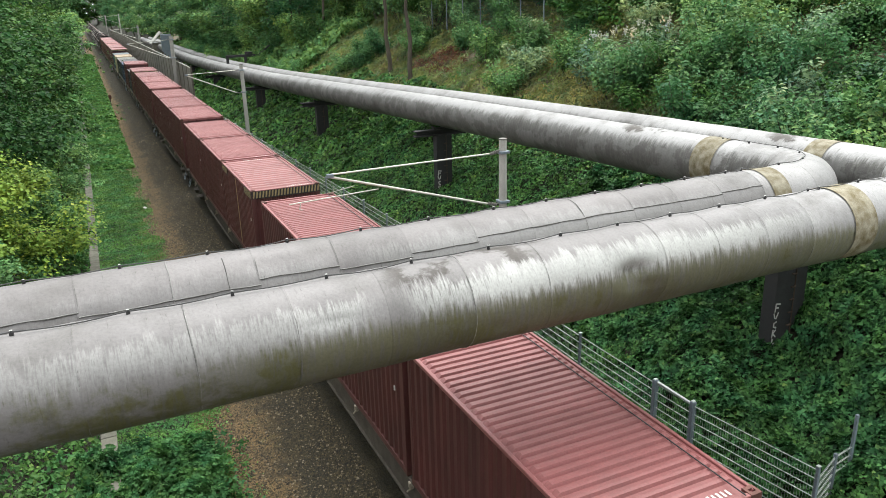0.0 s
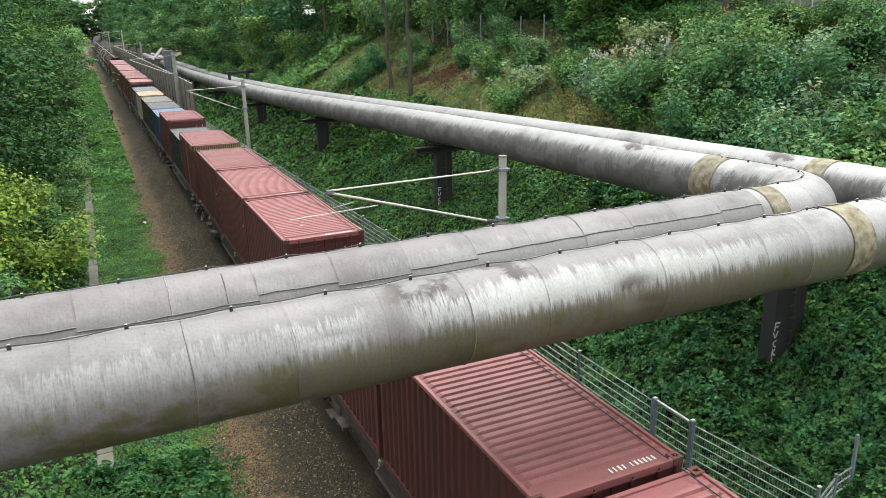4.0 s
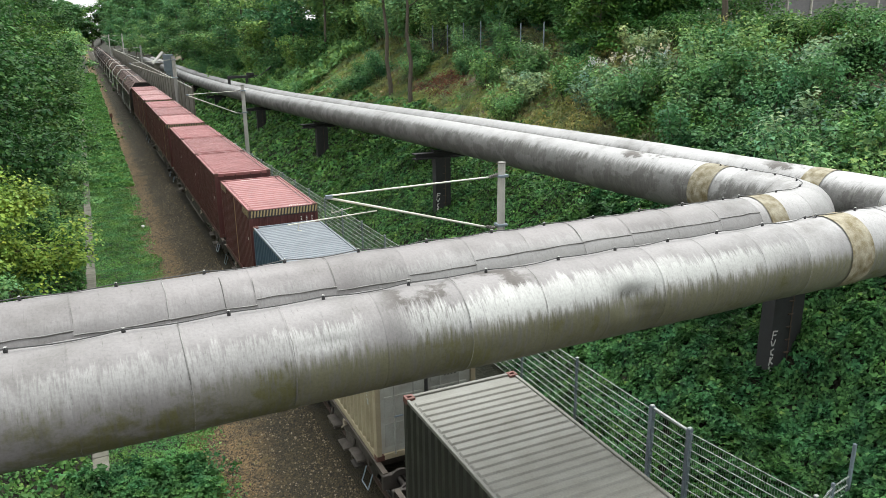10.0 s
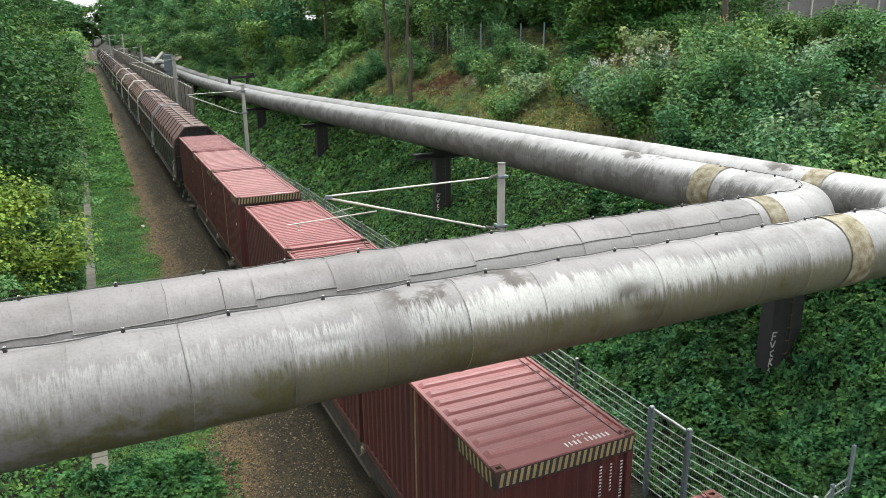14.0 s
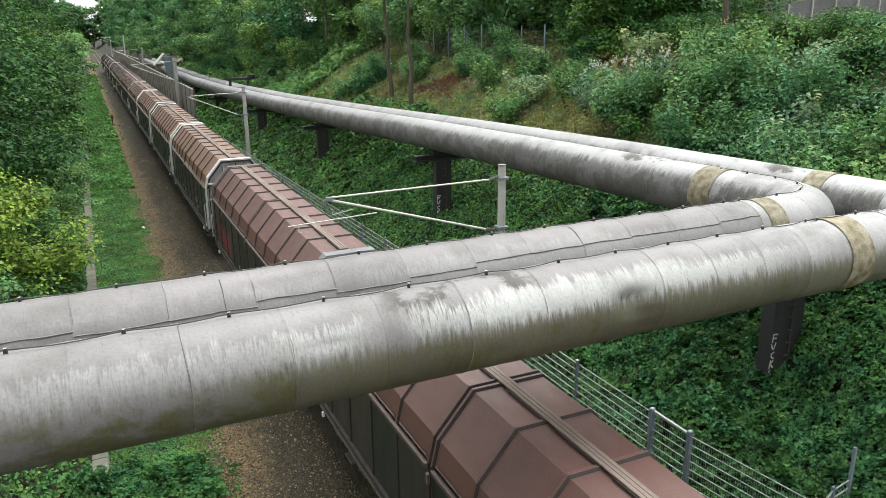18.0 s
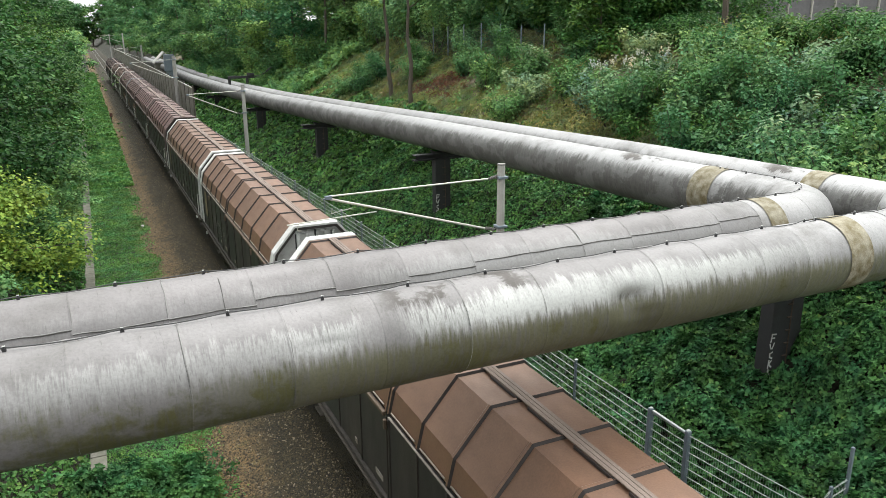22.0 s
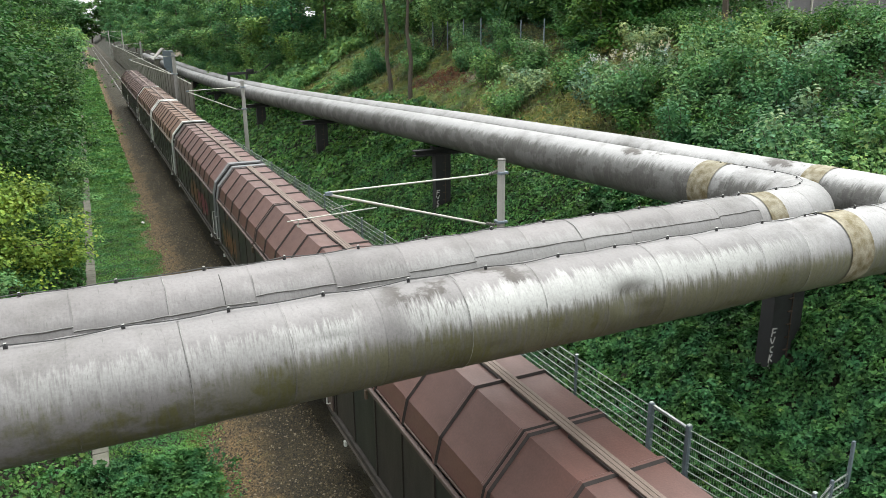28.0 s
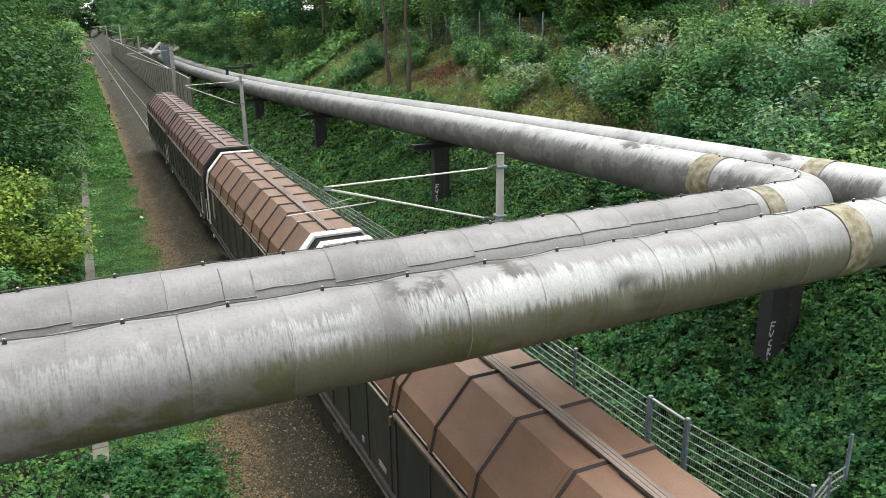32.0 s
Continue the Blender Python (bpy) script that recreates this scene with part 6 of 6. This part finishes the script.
def build_growth():
    rng = random.Random(42)
    # left bank: overhanging trees, the nearest a bright yellow-green maple
    plant([make_tree("maple_tree", "young yellow-green maple beside the cable trough", "tree", 5.2, 3.4, 0.25, "maple", 0.13, 128, 170, 51, 0.09)], [(-10.5, 30.0, 0)], rng)
    plant([make_tree("sapling", "leafy green sapling on the bank", "tree", 4.2, 2.0, 0.1, "leaf_mid", 0.12, 70, 95, 52, 0.06), make_tree("sapling", "small dark green sapling on the bank", "tree", 3.4, 1.8, 0.1, "leaf_spray", 0.115, 60, 95, 53, 0.05)],
          [(-9.9, 24.5, 0), (-11.2, 27, 1), (-8.6, 35.5, 1), (-12, 33, 0), (-9.0, 40, 0), (-10.5, 21.5, 0), (-8.2, 47, 0), (-8.4, 55, 1)], rng)
    left = [make_tree("bank_tree", "tall broad-leaved tree overhanging the railway bank", "tree", h, s, 0.08, leaf, 0.23, 140, 62, 60 + i, 0.22, (0.05, 0), "trees of the left bank")
            for i, (h, s, leaf) in enumerate(((12, 4.6, "leaf_bank"), (14, 5.0, "leaf_spray"), (10, 4.4, "leaf_bank")))]
    plant(left, [(-10.5, 42, 0), (-10.8, 50, 1), (-10.5, 58, 2), (-11.2, 67, 0), (-11.7, 77, 1), (-11.9, 88, 2), (-11.5, 100, 0), (-11.4, 113, 1), (-17, 38, 1), (-18, 52, 0), (-14.5, 33, 2)], rng)
    thin = [make_tree("bank_tree", "leafy tree far along the railway bank", "tree", h, 5.0, 0.08, "leaf_mid", 0.5, 90, 40, 70 + i, 0.22, (0.03, 0), "trees of the left bank") for i, h in enumerate((12, 14))]
    plant(thin, [(-11.0, 128, 0), (-10.8, 144, 1), (-10.6, 162, 0), (-10.4, 182, 1), (-10.2, 205, 0), (-10, 232, 1), (-9.6, 262, 0), (-9.3, 300, 1), (-9, 345, 0), (-9, 400, 1), (-9, 460, 0), (-17, 66, 1), (-17, 84, 0), (-17, 105, 1), (-17, 130, 0), (-17, 165, 1)], rng)
    # right: shrubs over the near upper slope
    bushes = [make_bush("slope_bush", lab, h, s, leaf, ls, n, 80 + i, "bushes of the cutting slope")
              for i, (lab, h, s, leaf, ls, n) in enumerate((("dark green broad-leaved bush on the slope", 2.3, 1.5, "leaf_dark", 0.15, 2000), ("mid-green bush on the slope", 2.0, 1.4, "leaf_mid", 0.14, 2000),
                                                             ("grey-green bush with pale leaf undersides", 1.9, 1.3, "leaf_grey", 0.15, 1800), ("low spreading green bush on the slope", 1.3, 1.6, "leaf_spray", 0.14, 1900), ("light green young maple bush on the slope", 2.5, 1.5, "leaf_light", 0.165, 1700)))]
    spots = []
    for i in range(74):
        x, y = rng.uniform(10.8, 18.6), rng.uniform(7, 27)
        if x - 10.8 < 0.25 * max(0, y - 12):
            continue
        spots.append((x, y, rng.choice((0, 0, 1, 2, 3, 4))))
    spots += [(x, 17 + 1.1 * i + rng.uniform(-0.4, 0.4), 3) for i, x in enumerate([rng.uniform(19.2, 20.6) for _ in range(13)])]
    spots += [(13.4, 33.5, 1), (10.9, 35.5, 3), (14.5, 33.5, 2), (15.5, 31, 0), (13.3, 55.6, 0), (14.2, 57.8, 0), (12.6, 57.2, 1), (14.6, 55.0, 0), (15.3, 49.6, 1), (16.1, 50.6, 0), (15.3, 39.2, 1), (15.9, 40.0, 0), (17.4, 46.0, 4), (16.4, 44.2, 1), (15.0, 34.2, 2), (15.9, 35.6, 0), (16.9, 36.4, 2), (15.7, 30.6, 1), (17.6, 33.0, 0),
              (10.0, 66, 0), (11, 72, 1), (10, 79, 0), (11, 86, 1), (10, 94, 0), (9.8, 103, 1), (9.6, 113, 0), (10, 124, 1), (17.8, 40.6, 0), (18.9, 44, 0), (19.6, 37.5, 0), (20.2, 41.0, 0), (18, 28.5, 2), (18.9, 48.5, 1)]
    plant(bushes, spots, rng)
    # tall lit shrubs along the edge of the wood
    edge = [make_bush("edge_shrub", lab, h, sp, leaf, 0.2, 2600, 180 + i, "shrubs at the edge of the wood")
            for i, (lab, h, sp, leaf) in enumerate((("tall mid-green shrub at the edge of the wood", 4.2, 2.2, "leaf_mid"), ("broad dark green shrub at the edge of the wood", 3.4, 2.4, "leaf_dark"), ("light green shrub at the edge of the wood", 3.8, 2.0, "leaf_spray"), ("pale green young trees at the edge of the wood", 5.2, 2.4, "leaf_light")))]
    plant(edge, [(19.4, 57.5, 2), (14.6, 74.5, 1), (13.6, 76, 0), (12.8, 82, 1), (12.2, 89, 0), (11.6, 97, 1), (11.0, 106, 1), (10.8, 117, 1), (19.6, 50, 0), (20.4, 46, 2), (20.8, 53.5, 0),
                 (20.4, 61, 0), (18.4, 53, 3), (18.6, 60, 3), (19.0, 66.5, 3), (22.6, 40.5, 0), (23.8, 36.2, 0), (22.0, 32.6, 2), (24.6, 33.4, 0), (26.2, 30.5, 1), (18.8, 69, 0), (21.8, 48.5, 0)], rng)
    # woods along the crest and down the line
    woods = [make_tree("wood_tree", lab, "tree", h, s, 0.15, leaf, 0.29, 104, 54, 100 + i, 0.2, (0, 0), "trees on the crest")
             for i, (lab, h, s, leaf) in enumerate((("leafy green tree on the crest of the cutting", 11, 4.0, "leaf_mid"), ("light green tree on the crest of the cutting", 9, 3.6, "leaf_light"), ("tall dark tree at the top of the slope", 13, 4.2, "leaf_dark")))]
    spots = [(22.5, 44, 1), (24, 50, 1), (21, 55, 1), (21.5, 63, 1), (23, 62, 1), (21.5, 51, 1), (22.2, 57.5, 1), (18.5, 75, 0), (14.5, 80, 2), (20, 74, 0), (14, 89, 0), (12.5, 97, 2), (18, 90, 2), (12.0, 107, 0), (11.5, 118, 2), (16, 112, 0), (11, 130, 0), (10.5, 144, 2), (15, 135, 2), (10.5, 160, 0),
             (10, 178, 2), (9.6, 198, 0), (9.4, 222, 2), (9.2, 250, 0), (9, 285, 2), (9, 325, 0), (8, 380, 2), (28, 40, 0), (29, 48, 2), (31, 60, 0), (34, 54, 2), (26.5, 46, 0), (33, 47, 0), (37, 62, 2), (24.5, 44.5, 2), (25, 58, 0), (26, 66, 2), (22, 70, 0), (27, 74, 2), (20.5, 84, 0), (17, 100, 2), (15.5, 122, 0), (14, 150, 2), (31, 18, 2), (23.2, 34.5, 1), (24.0, 39, 1)]
    plant(woods, spots, rng)
    plant([make_tree("crest_sapling", "light yellow-green young tree near the crest", "tree", 4.6, 2.1, 0.1, "leaf_spray", 0.17, 70, 60, 151, 0.07)], [(18.6, 33.0, 0), (19.4, 35.8, 0), (20.6, 33.2, 0), (22.5, 35.5, 0), (23.5, 38, 0), (22.8, 32.0, 0), (25.5, 36.5, 0), (20.2, 39.6, 0)], rng)
    for x, y in ((15.9, 25.6), (15.4, 26.7), (15.0, 28.4)):
        b = make_bush("seeding_bush", "grey-green bush with pale fluffy seed heads", 2.2, 1.3, "leaf_grey", 0.15, 1500, int(x * 10))
        b.matrix_basis = pose(x, y, float(ground_z(x, y)) - 0.15)
        nr = np.random.default_rng(int(y * 10))
        for k in range(7):
            c = np.array([nr.normal() * 0.5, nr.normal() * 0.5, 2.1 + 0.35 * nr.random()]) + nr.normal(size=(26, 3)) * np.array([0.05, 0.05, 0.1])
            tagged(part("seed_head", leaf_soup("seed_head", c, nr.normal(size=(26, 3)), 0.07 * np.ones(26), M["plume"], nr), None, b, "pale fluffy seed head"), kind="stuff")
    slim = [make_tree("slim_tree", "thin bare-stemmed young tree on the slope", "tree", 12.5, 1.5, 0.55, "leaf_mid", 0.15, 44, 60, 130, 0.17)]
    plant(slim, [(13.3, 49.6, 0), (13.0, 45.2, 0), (21.0, 37, 0), (16.0, 74, 0), (22, 28, 0)], rng)
    # taller trees close to the line far down the right-hand side
    tall = [make_tree("wood_tree", "tall dark tree beside the far line", "tree", h, 5.4, 0.06, "leaf_dark", 0.62, 120, 40, 170 + i, 0.3, (0, 0), "trees on the crest") for i, h in enumerate((21, 25))]
    plant(tall, [(14.5, 128, 0), (13.5, 152, 1), (12.8, 182, 0), (12.2, 208, 1), (11.8, 238, 0), (11.4, 268, 1), (11.0, 300, 0), (10.8, 340, 1), (10.6, 385, 0), (10.4, 440, 1), (10.4, 500, 0), (24, 96, 0), (21, 118, 1), (20, 146, 0)], rng)
    # closing wood at the far end, placed and sized to fit the camera's view
    spots = [(x, rng.uniform(560, 640), rng.choice((0, 1, 2))) for x in [rng.uniform(-60, -6) for _ in range(16)] + [-8, -12, -17, 14, 18, 23] + [rng.uniform(14, 80) for _ in range(18)]]
    far = [make_tree("far_tree", "distant tree closing the view down the line", "tree", h, 10, 0.05, "leaf_dark", 1.7, 60, 24, 140 + i, 0.4, (0, 0), "distant trees") for i, h in enumerate((27, 34, 24))]
    plant(far, spots, rng)
    plant([make_tree("far_tree", "light green tree closing the far end of the line", "tree", 33, 9, 0.03, "leaf_spray", 1.2, 60, 30, 147, 0.4, (0, 0), "distant trees")], [(x, 585 + 7 * (i % 3), 0) for i, x in enumerate(range(-16, 26, 6))], rng)
    plant([make_tree("bank_tree", "tall leafy tree leaning over the railway bank", "tree", 17, 4.6, 0.1, "leaf_bank", 0.24, 130, 70, 161, 0.24, (0.03, 0), "trees of the left bank")], [(-11.6, 72, 0), (-11.4, 95, 0), (-11.0, 120, 0)], rng)


build_growth()


# ---- fences on the crest ----
def build_crest_fence():
    f = thing("crest_fence", "grey board fence with pale posts beyond the cutting", "fence", kind="structure")
    post = Shape().box(-0.07, 0.07, -0.07, 0.07, -0.6, 4.2, 0.01).mesh("post", M["mast"])
    board = Shape().box(0.0, 2.7, 0.08, 0.11, 0.0, 0.455, 0.006).mesh("board", M["board"])
    back = Shape().box(0.0, 2.7, 0.12, 0.14, -0.2, 3.8).mesh("backing", M["board"])
    for i in range(16):
        x = 37.6 + 2.7 * i
        part("post", post, None, f, at=(x, 45, float(ground_z(x, 45))))
        part("backing", back, None, f, at=(x, 45, float(ground_z(x, 45))))
        for k in range(8):
            part("board", board, None, f, at=(x, 45, float(ground_z(x, 45)) + 0.1 + 0.46 * k))
    g = thing("crest_mesh_fence", "thin wire-mesh fence at the top of the slope", "fence", kind="structure")
    thin = Shape().box(-0.03, 0.03, -0.03, 0.03, -0.6, 2.4, 0.006).mesh("post", M["galv"])
    wires = fence_panel(2.5, 2.1).mesh("mesh_panel", M["pier"])
    for i in range(7):
        y = 36.8 + 2.5 * i
        part("post", thin, None, g, at=(17.6, y, float(ground_z(17.6, y))))
        part("mesh_panel", wires, None, g, at=pose(17.6, y, float(ground_z(17.6, y)), 0, 0, 90))


M["board"] = surface("grey_violet_board", (0.125, 0.125, 0.135), (0.09, 0.09, 0.095), 0.7, 0, 2, 30, 0.6)

build_crest_fence()


def build_marker():
    """Small lineside marker in the grass."""
    k = thing("lineside_marker", "small rusty lineside marker post in the grass", "marker", at=(-3.65, 99.0, -0.5))
    part("post", Shape().rod((0, 0, -0.3), (0, 0, 1.0), 0.05, 8), M["sill"], k)
    part("plate", Shape().box(-0.16, 0.16, -0.03, 0.03, 0.85, 1.35, 0.01), M["rust_red"], k, "rusty red plate")
    b = thing("pale_stone", "pale lump of stone at the ballast edge", "stone", at=(-4.0, 45.0, -0.5))
    lump = Shape()
    bm = bmesh.new()
    bmesh.ops.create_icosphere(bm, subdivisions=2, radius=0.11)
    for q in bm.verts:
        q.co *= 1 + 0.35 * noise.noise(q.co * 9)
        q.co.z *= 0.7
    part("lump", lump.take(bm), M["white"], b, at=(0, 0, 0.06))


build_marker()


def shift(t):
    """How far the train has come since nine seconds."""
    return 11.55 * (t - 9) + 0.006 * (t - 9) ** 2 - 0.0115 * max(0.0, t - 21) ** 2


def motions():
    for ob, u, z in MOVERS:
        walk(ob, [(t, pose(0, u - shift(t), z)) for t in range(0, 33, 2)])


motions()
